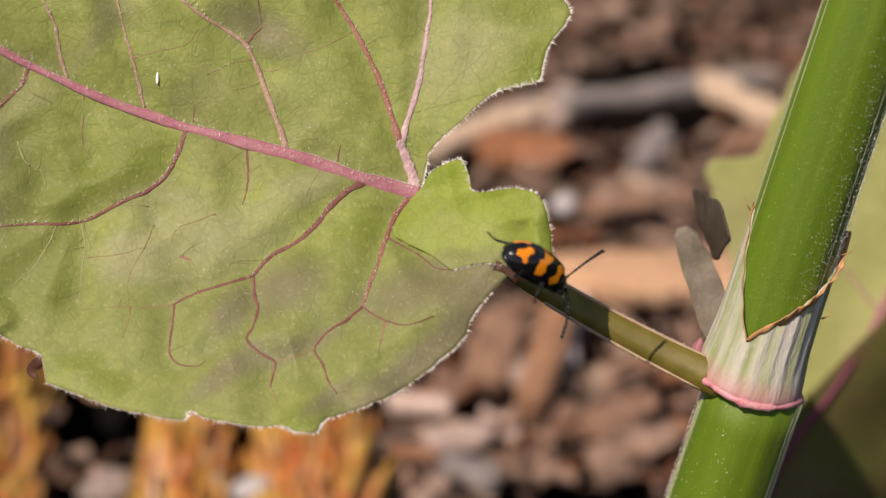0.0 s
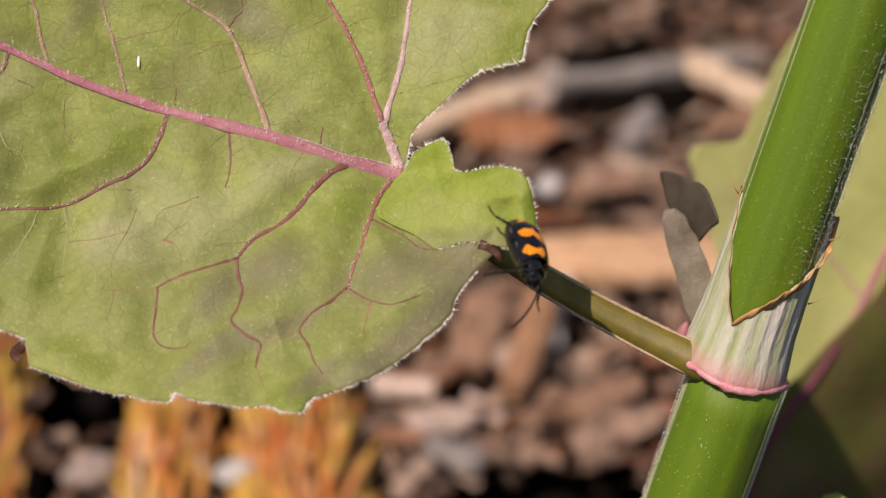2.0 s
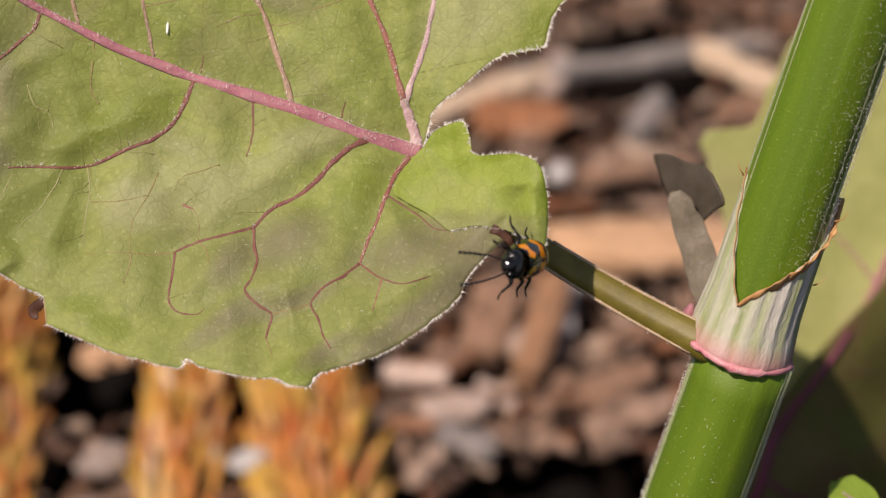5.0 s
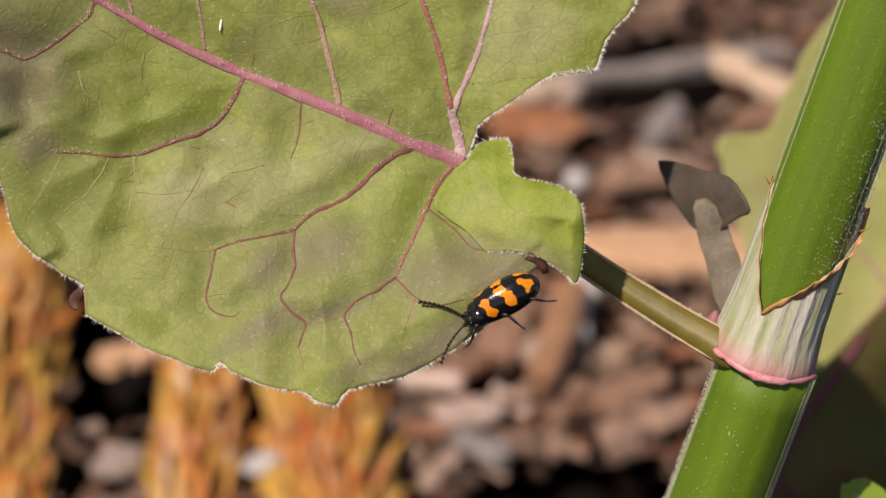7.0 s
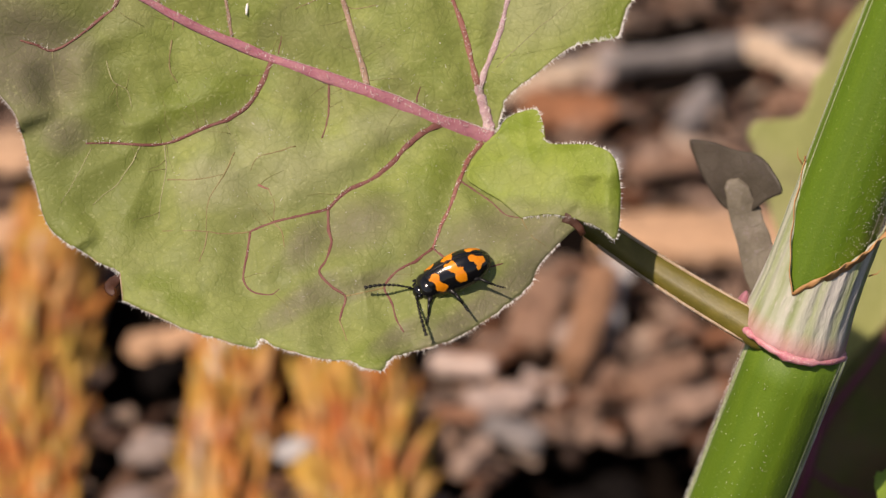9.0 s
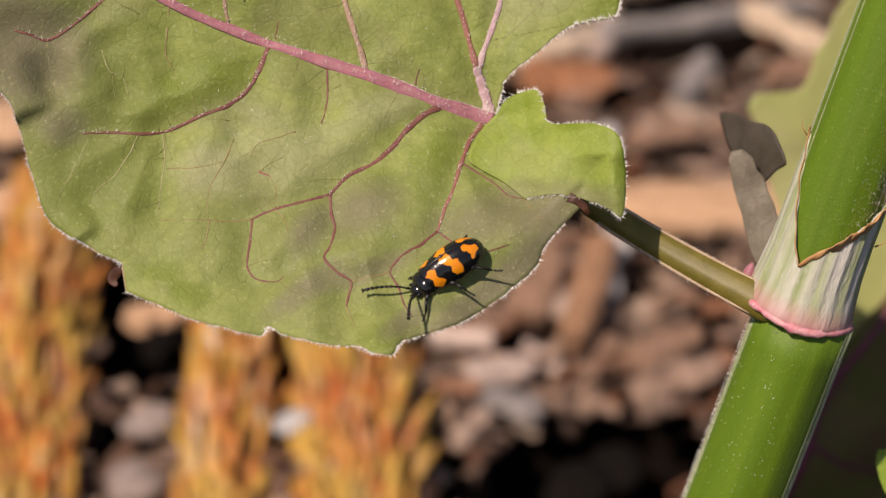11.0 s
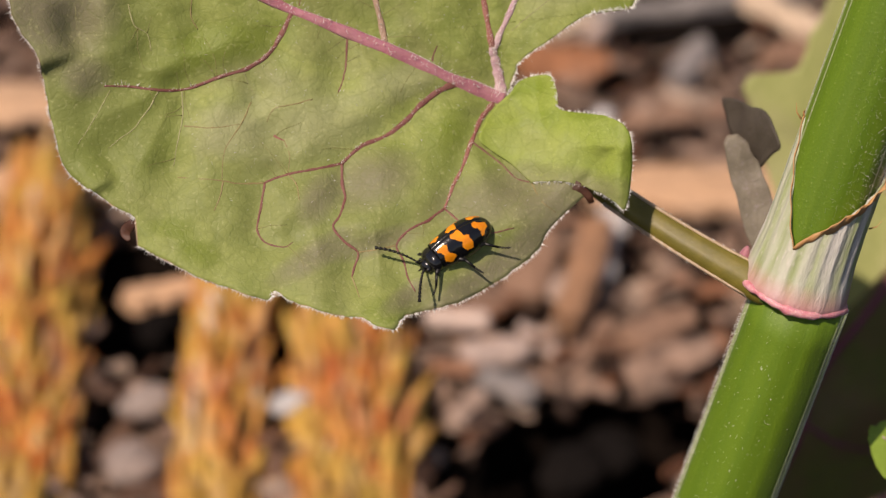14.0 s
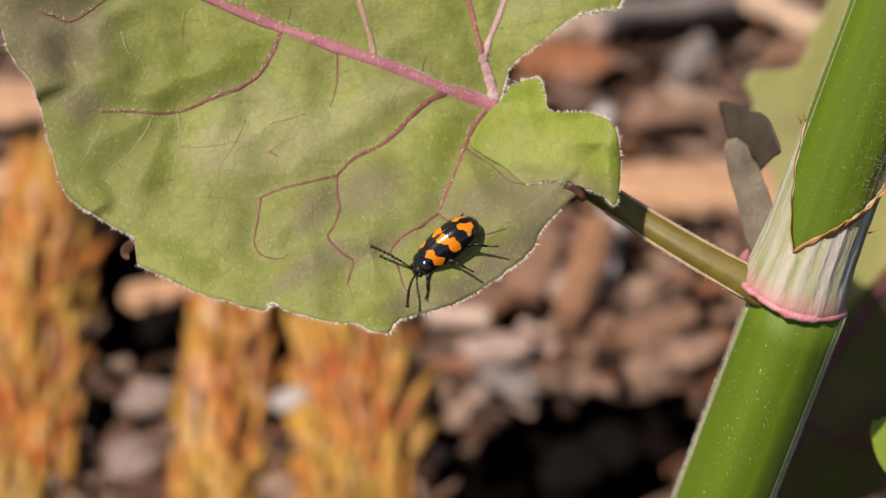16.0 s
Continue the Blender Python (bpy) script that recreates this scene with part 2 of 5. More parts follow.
M_PAPER = stripe_material("papery_margin_brown", (0.42, 0.20, 0.07), (0.55, 0.33, 0.15), (0.62, 0.45, 0.28), 0.6, (1, 1, 0.4))
M_HAIR = Nodes("hair_white").finish((0.85, 0.84, 0.80), 0.35, None, 0.5, (0.85, 0.84, 0.8), 0.3)
M_SPECK = Nodes("egg_white").finish((0.82, 0.80, 0.76), 0.5)


def sheath_material():
    n = Nodes("sheath_pale_green")
    ribs = n.noise(850, 2, 0.5, (1, 1, 0.05))
    fine = n.noise(4200, 3, 0.6, (1, 1, 0.3))
    sep = n.tree.nodes.new("ShaderNodeSeparateXYZ")
    n.put(sep.inputs[0], n.coord)
    colour = n.mix(n.value_ramp(ribs, 0.38, 0.66), (0.34, 0.40, 0.19), (0.64, 0.62, 0.56))
    colour = n.mix(n.value_ramp(fine, 0.55, 0.75, 0.0, 0.5), colour, (0.74, 0.68, 0.62))
    low = n.value_ramp(n.math("ADD", sep.outputs["Z"], n.math("MULTIPLY", ribs, 0.0012)), 0.0006, 0.0024, 0.85, 0.0)
    colour = n.mix(low, colour, (0.62, 0.27, 0.29))
    side = n.value_ramp(n.math("ADD", sep.outputs["X"], n.math("MULTIPLY", fine, 0.0008)), -0.0036, -0.0028, 0.7, 0.0)
    colour = n.mix(side, colour, (0.42, 0.12, 0.14))
    return n.finish(colour, 0.5, n.bump(n.math("ADD", ribs, n.math("MULTIPLY", fine, 0.4)), 0.0003, 0.8), 0.4, (0.5, 0.45, 0.3), 0.18)


M_SHEATH = sheath_material()
M_PALE = leaf_material("pale_back_leaf", (0.46, 0.48, 0.18), (0.34, 0.37, 0.12), (0.43, 0.38, 0.22), 0.32, 0.5)
# shaded side of the pale back leaf: blade and vein darkened in colour
M_SHADED_LEAF = leaf_material("shaded_back_leaf", (0.15, 0.16, 0.035), (0.11, 0.11, 0.028), (0.19, 0.08, 0.065), 0.2, 0.40)
M_SHADED_VEIN = stripe_material("shaded_magenta_vein", (0.15, 0.018, 0.06), (0.18, 0.04, 0.07), (0.2, 0.08, 0.1), 0.5, (1, 1, 0.2))
M_GREY = leaf_material("shrivelled_grey_leaf", (0.088, 0.074, 0.054), (0.062, 0.052, 0.038), (0.095, 0.075, 0.06), 0.12, 0.5)
M_GREYPALE = leaf_material("faded_grey_leaf", (0.24, 0.21, 0.155), (0.15, 0.13, 0.095), (0.26, 0.19, 0.165), 0.15, 0.5)
M_FRESH = leaf_material("fresh_leaf", (0.30, 0.44, 0.06), (0.22, 0.34, 0.04), (0.3, 0.36, 0.08), 0.3)

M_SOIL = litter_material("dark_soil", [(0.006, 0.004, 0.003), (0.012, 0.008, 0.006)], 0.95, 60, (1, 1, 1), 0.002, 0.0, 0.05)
M_BARK = litter_material("bark_mulch", [(0.05, 0.028, 0.02), (0.20, 0.11, 0.072), (0.36, 0.24, 0.18), (0.09, 0.05, 0.035), (0.48, 0.36, 0.28), (0.26, 0.105, 0.05), (0.03, 0.018, 0.013), (0.30, 0.20, 0.15)], 0.8, 60, (1, 4, 1))
M_DULL = litter_material("dull_brown_bark", [(0.30, 0.17, 0.11), (0.36, 0.22, 0.15)], 0.85, 60, (1, 4, 1))
M_REDBARK = litter_material("red_bark", [(0.38, 0.16, 0.075), (0.44, 0.20, 0.10)], 0.75, 60, (1, 4, 1))
M_WOOD = litter_material("pale_wood", [(0.66, 0.40, 0.235), (0.72, 0.46, 0.285)], 0.7, 40, (1, 8, 1))
M_BEIGE = litter_material("bleached_wood", [(0.66, 0.50, 0.36), (0.70, 0.54, 0.40)], 0.7, 40, (1, 8, 1))
M_TWIG = litter_material("grey_twig", [(0.27, 0.24, 0.23), (0.32, 0.29, 0.27)], 0.8, 60, (1, 6, 1))
M_PINKCHIP = litter_material("pinkish_chip", [(0.36, 0.265, 0.22), (0.56, 0.43, 0.37), (0.66, 0.52, 0.45), (0.44, 0.26, 0.165), (0.54, 0.44, 0.385)], 0.8, 50, (1, 3, 1))
M_RUST = litter_material("rust_brown_stalk", [(0.40, 0.215, 0.12), (0.46, 0.26, 0.15)], 0.8, 60, (1, 6, 1))
M_STONE = litter_material("greyish_pink_stone", [(0.30, 0.235, 0.205), (0.36, 0.29, 0.255)], 0.8, 50)
M_PEBBLE = litter_material("pale_pebble", [(0.50, 0.48, 0.47), (0.62, 0.58, 0.55)], 0.7, 50)
M_WHITE = litter_material("white_pebble", [(0.54, 0.53, 0.53), (0.58, 0.57, 0.57)], 0.7, 50)
# near-black tone standing in for the shade deep in the hollows
M_HOLLOW_SHADE = litter_material("hollow_shade_black", [(0.006, 0.005, 0.005), (0.011, 0.009, 0.008)], 0.95, 60, (1, 1, 1), 0.0006, 0.0, 0.05)
n_s = Nodes("rusty_strand")
strand_tone = n_s.ramp(n_s.tree.nodes.new("ShaderNodeNewGeometry").outputs["Random Per Island"],
                       [(0.0, (0.60, 0.17, 0.035)), (0.25, (0.68, 0.32, 0.08)), (0.45, (0.60, 0.40, 0.09)), (0.62, (0.50, 0.13, 0.035)), (0.78, (0.72, 0.46, 0.20)), (0.92, (0.70, 0.34, 0.08)), (1.0, (0.80, 0.70, 0.58))])
strand_tone = n_s.mix(n_s.value_ramp(n_s.noise(110, 3, 0.6), 0.50, 0.64, 0.0, 0.7), strand_tone, (0.42, 0.10, 0.03))
strand_tone = n_s.mix(n_s.value_ramp(n_s.noise(95, 2, 0.5, (1.1, 0.9, 1.0)), 0.48, 0.62, 0.0, 0.65), strand_tone, (0.55, 0.38, 0.07))
strand_tone = n_s.mix(n_s.value_ramp(n_s.noise(210, 3, 0.6, (1.3, 1, 1)), 0.55, 0.72, 0.0, 0.55), strand_tone, (0.62, 0.46, 0.30))
strand_tone = n_s.mix(n_s.value_ramp(n_s.noise(500, 4, 0.6, (1, 1, 0.3)), 0.45, 0.75, 0.0, 0.5), strand_tone, (0.30, 0.10, 0.03))
M_STRAND = n_s.finish(strand_tone, 0.6, None, 0.3, strand_tone, 0.25)

M_CORE = litter_material("brown_thatch", [(0.16, 0.06, 0.02), (0.20, 0.09, 0.03)], 0.9, 120, (1, 1, 1), 0.0006, 0.0)
n_b = Nodes("beetle_black")
M_SHELL = n_b.finish((0.006, 0.006, 0.007), 0.16, n_b.bump(n_b.noise(2600, 2), 0.00005, 0.4), 0.6)
n_o = Nodes("beetle_orange")
M_ORANGE = n_o.finish(n_o.mix(n_o.value_ramp(n_o.noise(1800, 3), 0.3, 0.7), (0.68, 0.20, 0.008), (0.80, 0.28, 0.012)), 0.16, n_o.bump(n_o.noise(2600, 2), 0.00005, 0.35), 0.6)
n_l = Nodes("beetle_leg")
M_LEG = n_l.finish(n_l.mix(n_l.value_ramp(n_l.noise(2500, 2), 0.4, 0.7), (0.004, 0.004, 0.004), (0.012, 0.010, 0.009)), 0.42, None, 0.35)


# ---- mesh helpers ----
MM = 0.001


def mesh_from(name, verts, faces, mat, smooth=True):
    me = bpy.data.meshes.new(name)
    me.from_pydata([tuple(v) for v in verts], [], faces)
    if mat:
        me.materials.append(mat)
    if smooth:
        me.polygons.foreach_set("use_smooth", [True] * len(me.polygons))
    me.update()
    return me


def piece(name, me, parent=None, label="", at=None):
    ob = new(name, me)
    if parent:
        ob.parent = parent
    if at:
        ob.matrix_basis = at
    if label:
        ob["label"] = label
    return ob


def spline(points, steps=8, closed=False):
    """Catmull-Rom through the points."""
    p = [Vector(q) for q in points]
    n = len(p)
    got = []
    spans = n if closed else n - 1
    for i in range(spans):
        a = p[(i - 1) % n] if closed or i > 0 else p[0] * 2 - p[1]
        b, c = p[i], p[(i + 1) % n]
        d = p[(i + 2) % n] if closed or i + 2 < n else p[-1] * 2 - p[-2]
        for k in range(steps):
            t = k / steps
            got.append(0.5 * (2 * b + (c - a) * t + (2 * a - 5 * b + 4 * c - d) * t * t + (3 * b - a - 3 * c + d) * t ** 3))
    if not closed:
        got.append(p[-1])
    return got


def tube(path, radii, sides=8, flat=1.0, cap=True, up=Vector((0, 0, 1)), shape=None):
    """Verts and faces of a tapered tube along a path. shape(angle, i): factor on the radius."""
    verts, faces = [], []
    n = len(path)
    for i, p in enumerate(path):
        d = (path[min(i + 1, n - 1)] - path[max(i - 1, 0)]).normalized()
        side = d.cross(up)
        side = side.normalized() if side.length > 1e-6 else d.orthogonal().normalized()
        nrm = side.cross(d)
        r = radii(i / (n - 1)) if callable(radii) else radii
        for k in range(sides):
            a = 2 * math.pi * k / sides
            f = shape(a, i) if shape else 1.0
            verts.append(p + side * (math.cos(a) * r * f) + nrm * (math.sin(a) * r * flat * f))
    for i in range(n - 1):
        for k in range(sides):
            a, b = i * sides + k, i * sides + (k + 1) % sides
            faces.append((a, b, b + sides, a + sides))
    if cap:
        faces.append(tuple(reversed(range(sides))))
        faces.append(tuple(range((n - 1) * sides, n * sides)))
    return verts, faces


def join(lists):
    verts, faces = [], []
    for v, f in lists:
        o = len(verts)
        verts += v
        faces += [tuple(i + o for i in q) for q in f]
    return verts, faces


def hair(root, tip, r):
    """A three-sided bristle."""
    d = (tip - root)
    s = d.orthogonal().normalized() * r
    t = d.cross(s).normalized() * r
    return [root + s, root - 0.5 * s + 0.87 * t, root - 0.5 * s - 0.87 * t, tip], [(0, 1, 3), (1, 2, 3), (2, 0, 3)]


# ---- ground and litter ----
def build_ground():
    n = 150
    xs = [math.copysign(abs(u) ** 4 * 3000 + abs(u) * 0.17, u) for u in np.linspace(-1, 1, n)]
    ys = [0.17 + math.copysign(abs(u) ** 4 * 3000 + abs(u) * 0.17, u) for u in np.linspace(-1, 1, n)]
    verts = []
    for y in ys:
        for x in xs:
            near = math.exp(-((x / 0.3) ** 2 + ((y - 0.17) / 0.3) ** 2))
            h = noise.fractal(Vector((x * 26, y * 26, 3)), 0.7, 2.2, 4) * 0.006 * near
            for cx, cy, r, dep in PITS:
                h -= dep * math.exp(-((x - cx) ** 2 + (y - cy) ** 2) / (r * r))
            verts.append((x, y, h - 0.004))
    faces = [(j * n + i, j * n + i + 1, (j + 1) * n + i + 1, (j + 1) * n + i) for j in range(n - 1) for i in range(n - 1)]
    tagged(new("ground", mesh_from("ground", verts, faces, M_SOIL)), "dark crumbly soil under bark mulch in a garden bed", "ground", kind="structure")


PITS = [(0.041, 0.241, 0.010, 0.016), (0.0200, 0.1245, 0.0080, 0.022), (0.0150, 0.1185, 0.0065, 0.020), (0.0115, 0.1160, 0.0050, 0.018), (0.0245, 0.1285, 0.0068, 0.020), (0.0195, 0.115, 0.0095, 0.020), (-0.043, 0.161, 0.011, 0.018), (-0.038, 0.147, 0.007, 0.014), (0.006, 0.222, 0.008, 0.012),
        (0.054, 0.244, 0.007, 0.012), (0.040, 0.252, 0.007, 0.010), (-0.066, 0.193, 0.006, 0.012), (0.020, 0.192, 0.006, 0.010)]


def chip_shape(length, width, thick, seed, bend=0.0, sides=12, rings=11):
    """A split, splintery chip along x, lying on z = 0."""
    rng = random.Random(seed)
    verts, faces = [], []
    off = rng.random() * 50
    for i in range(rings):
        u = i / (rings - 1)
        x = (u - 0.5) * length
        taper = min(1.0, 0.72 + 2.2 * min(u, 1 - u)) * (0.85 + 0.4 * noise.noise(Vector((u * 4, off, 0))))
        for k in range(sides):
            a = 2 * math.pi * k / sides
            sq = 1 / max(abs(math.cos(a)), abs(math.sin(a))) ** 0.55
            jit = 1 + 0.38 * noise.noise(Vector((u * 7, math.cos(a) * 3, math.sin(a) * 3 + off)))
            verts.append(Vector((x + 0.06 * length * noise.noise(Vector((a, off, u))) * (1 if i in (0, rings - 1) else 0.2),
                                 math.cos(a) * width / 2 * sq * taper * jit,
                                 thick / 2 + math.sin(a) * thick / 2 * sq * jit + bend * (2 * u - 1) ** 2 * length)))
    for i in range(rings - 1):
        for k in range(sides):
            a, b = i * sides + k, i * sides + (k + 1) % sides
            faces.append((a, b, b + sides, a + sides))
    faces.append(tuple(reversed(range(sides))))
    faces.append(tuple(range((rings - 1) * sides, rings * sides)))
    return verts, faces


def chip(name, x, y, length, width, thick, turn, mat, label, category, seed, lift=0.0, tilt=0.0, roll=0.0, bend=0.0):
    v, f = chip_shape(length * MM, width * MM, thick * MM, seed, bend)
    ob = new(name, mesh_from(name, v, f, mat, False))
    ob.matrix_world = pose(x * MM, y * MM, lift * MM, roll, tilt, turn)
    return tagged(ob, label, category)


def pebble(x, y, size, mat, label, seed, lift=0.0, squash=0.7, long=1.0, turn=0.0):
    bm = bmesh.new()
    bmesh.ops.create_icosphere(bm, subdivisions=3, radius=size * MM / 2)
    for v in bm.verts:
        k = 1 + 0.25 * noise.noise(v.co * 180 + Vector((seed, 0, 0))) + 0.08 * noise.noise(v.co * 700 + Vector((0, seed, 0)))
        v.co = Vector((v.co.x * k * long, v.co.y * k, v.co.z * k * squash))
    me = bpy.data.meshes.new("pebble")
    bm.to_mesh(me)
    bm.free()
    me.materials.append(mat)
    me.polygons.foreach_set("use_smooth", [True] * len(me.polygons))
    ob = new("pebble", me)
    ob.matrix_world = pose(x * MM, y * MM, (lift + size * squash * 0.42) * MM, 0, 0, turn)
    return tagged(ob, label, "pebble")


def build_litter():
    """The uncounted shreds of bark all over the bed, one mass."""
    rng = random.Random(5)
    parts = []
    tries = 0
    while len(parts) < 7600 and tries < 46000:
        tries += 1
        x, y = rng.uniform(-0.13, 0.13), rng.uniform(0.05, 0.34)
        bare = sum(math.exp(-((x - cx) ** 2 + (y - cy) ** 2) / (r * r)) for cx, cy, r, _ in PITS)
        if bare > rng.uniform(0.10, 0.28):
            continue
        length = rng.choice((rng.uniform(1.5, 4), rng.uniform(2, 6), rng.uniform(3, 8), rng.uniform(6, 13))) * MM
        v, f = chip_shape(length, length * rng.uniform(0.15, 0.5), rng.uniform(0.6, 2.6) * MM, rng.random() * 900, rng.uniform(-0.08, 0.08), 5, 5)
        m = pose(x, y, rng.uniform(-4, 3.5) * MM, rng.uniform(-45, 45), rng.uniform(-28, 28), rng.choice((rng.uniform(0, 360), rng.gauss(20, 30))))
        parts.append(([m @ p for p in v], f))
    v, f = join(parts)
    tagged(new("bark_mulch", mesh_from("bark_mulch", v, f, M_BARK, False)), "brown and grey shredded bark mulch strewn over soil", "mulch", kind="stuff")


def strand_tuft(foot, head, wide, count, seed, label):
    """A shaggy sloping heap of dried strands, from its foot on the soil up to its head."""
    rng = random.Random(seed)
    foot, head = Vector(foot), Vector(head)
    rise = head - foot
    up = rise.normalized()
    out = Vector((1, 0, 0)).cross(up).normalized()
    tuft = new("dried_tuft")
    tuft.matrix_world = Matrix.Translation(foot * MM)
    core = [rise * u - out * (3.5 + 2 * u) for u in (0, 0.2, 0.4, 0.6, 0.8, 0.97)]
    v, f = tube([p * MM for p in spline(core, 4)], lambda u: wide * 0.75 * (1 - 0.45 * u ** 3) * MM, 14, 0.6, True, out)
    piece("core", mesh_from("core", v, f, M_CORE), tuft)
    bundles = [[], [], [], []]
    for i in range(count):
        u = rng.uniform(-0.05, 0.98)
        side = rng.uniform(-0.98, 0.98)
        w = wide * (1 - 0.35 * max(0, u) ** 2)
        root = rise * u + Vector((side * w, 0, 0)) - out * (side * side * 4.5) + out * rng.uniform(-1.0, 3.0)
        long = rng.uniform(5, 14)
        way = (up + Vector((rng.gauss(0.02 * side, 0.17), 0, 0)) * rng.choice((1, 1, -1)) + out * rng.gauss(0.02, 0.12)).normalized()
        pts = [root + way * long * k + out * (1.2 * math.sin(3 * k)) + Vector((noise.noise(Vector((i, k * 3, seed))), 0, 0)) * 2.4 for k in (0, 0.33, 0.66, 1)]
        r = rng.uniform(0.35, 1.25)
        bundles[i % 4].append(tube([p * MM for p in spline(pts, 3)], lambda t, r=r: r * math.sin(math.pi * (0.12 + 0.8 * t)) * MM, 5, 0.5, True, out))
    for b in bundles:
        v, f = join(b)
        tagged(piece("thatch", mesh_from("thatch", v, f, M_STRAND), tuft), kind="stuff")
    return tagged(tuft, label, "dried plant", "dried tufts in the bed")


# ---- the plant: stem, sheath, leaf stalk and leaf ----
# leaf plan in millimetres from the point where the main veins meet: x across, y up the blade
MARGIN_UPPER = [(0.0, 0.0), (0.4, 1.0), (0.8, 2.2), (1.6, 3.0), (2.8, 3.8), (4.5, 5.05), (5.6, 5.75), (6.6, 6.0), (7.8, 6.15), (8.7, 6.3), (9.1, 6.7), (9.3, 7.5), (9.9, 8.8), (11.0, 10.0), (11.6, 11.0), (11.2, 12.2), (10.7, 15.3), (7.9, 20.5), (2.7, 24.5), (-4.5, 28.1), (-13.3, 29.9), (-22.5, 28.9), (-29.7, 26.1), (-35.3, 22.1), (-39.4, 17.7)]
MARGIN_LEFT = [(-41.0, 14.5), (-38.2, 10.5), (-35.3, 6.9), (-34.3, 4.1), (-32.9, 2.1), (-32.4, -0.3), (-31.8, -3.1), (-31.1, -5.5), (-29.7, -6.9), (-29.1, -7.2), (-27.5, -8.3), (-26.5, -8.8), (-26.1, -9.1)]
MARGIN_LOWER = [(-25.9, -11.0), (-24.3, -11.8), (-21.7, -13.1), (-19.7, -13.8), (-17.1, -14.6), (-16.4, -14.0), (-15.5, -14.6), (-14.0, -15.1), (-12.2, -15.6), (-10.4, -15.8), (-9.5, -16.3), (-8.2, -16.5), (-7.7, -15.8), (-6.6, -15.4), (-4.7, -15.0), (-2.8, -14.3), (-0.9, -13.2), (0.7, -12.1), (2.0, -11.0), (2.6, -9.8), (3.8, -8.5), (5.7, -6.9)]
MARGIN_INNER = [(4.7, -5.7), (2.7, -3.7), (0.9, -1.3)]
LOBE_EDGE = [(0.2, 0.1), (0.9, 1.0), (2.1, 1.4), (3.0, 1.3), (3.4, 0.3), (3.6, -1.0), (5.5, -1.4), (6.9, -1.7), (8.0, -2.5), (8.4, -4.1), (8.4, -5.9), (8.0, -8.1), (7.2, -7.6), (6.1, -6.9), (4.3, -6.3), (2.7, -6.2), (1.5, -6.3)]
LOBE_SEAM = [(0.1, -4.9), (-1.4, -3.9), (-2.1, -3.2), (-1.6, -1.9), (-0.8, -0.8)]
VEINS = []


def vein(name, mat, start, end, *points):
    """A vein of the blade: half its width at its start and end, and its course."""
    VEINS.append((name, mat, start, end, points))


vein("midrib", M_VEIN, 0.56, 0.16, (-0.2, -0.3), (-1.7, 0.15), (-3.9, 1.0), (-6.1, 2.0), (-8.9, 3.2), (-11.7, 4.3), (-15.4, 5.7), (-17.2, 6.5), (-20.1, 7.8), (-23.0, 9.4), (-25.4, 10.8), (-27.1, 11.9), (-29.7, 13.8), (-33.5, 16.2), (-38.0, 18.0))
vein("vein", M_VEIN_PALE, 0.46, 0.30, (-0.3, -0.1), (-0.6, 1.4), (-0.9, 2.6), (-1.1, 3.4))
vein("vein", M_VEIN_RED, 0.25, 0.09, (-1.0, 3.1), (-1.4, 4.8), (-1.8, 7.0), (-2.5, 9.2), (-3.4, 11.5), (-4.4, 13.5), (-6.2, 17.0), (-7.9, 21.0))
vein("vein", M_VEIN_PALE, 0.25, 0.09, (-1.0, 3.1), (-0.4, 4.7), (0.5, 6.7), (1.1, 8.6), (1.6, 10.6), (2.1, 12.7), (2.6, 16.0), (2.8, 19.5))
vein("vein", M_VEIN_DUSKY, 0.24, 0.09, (-8.8, 3.4), (-9.1, 4.9), (-9.5, 6.5), (-10.1, 8.9), (-10.5, 10.3), (-11.0, 11.2), (-12.2, 12.2), (-13.7, 13.3), (-14.7, 14.3), (-17.0, 16.5))
vein("vein", M_VEIN_DARK, 0.09, 0.04, (-10.7, 10.9), (-10.2, 11.6), (-9.6, 12.1), (-9.6, 13.0), (-9.6, 14.2))
vein("vein", M_VEIN_FINE, 0.06, 0.03, (-3.5, 11.2), (-4.4, 10.7), (-5.6, 10.2), (-7.0, 9.9))
vein("vein", M_VEIN_FINE, 0.05, 0.03, (-10.2, 9.2), (-9.2, 9.0), (-7.9, 9.2))
vein("vein", M_VEIN_FINE, 0.05, 0.03, (-10.4, 9.9), (-12.2, 9.6), (-13.6, 9.0))
vein("vein", M_VEIN_DUSKY, 0.14, 0.07, (-18.1, 7.3), (-18.3, 9.1), (-18.5, 10.9), (-18.8, 12.3), (-19.0, 14.2), (-19.6, 17.0))
vein("vein", M_VEIN_FINE, 0.05, 0.02, (-18.5, 10.7), (-16.5, 10.9), (-14.7, 11.2), (-13.8, 12.2))
vein("vein", M_VEIN_DUSKY, 0.15, 0.08, (-23.0, 9.7), (-23.3, 11.4), (-23.3, 13.0), (-23.6, 14.1), (-23.9, 14.9), (-24.6, 17.0))
vein("vein", M_VEIN_DARK, 0.07, 0.03, (-14.9, 6.0), (-14.8, 6.5), (-14.6, 7.2))
vein("vein", M_VEIN_DARK, 0.07, 0.03, (-5.4, 2.3), (-5.3, 2.8), (-5.1, 3.4))
vein("vein", M_VEIN_FINE, 0.10, 0.03, (-22.0, 9.0), (-22.2, 7.5), (-22.5, 5.3), (-22.0, 4.2))
vein("vein", M_VEIN_DARK, 0.09, 0.04, (-11.5, 3.8), (-11.6, 1.6), (-12.1, -0.1))
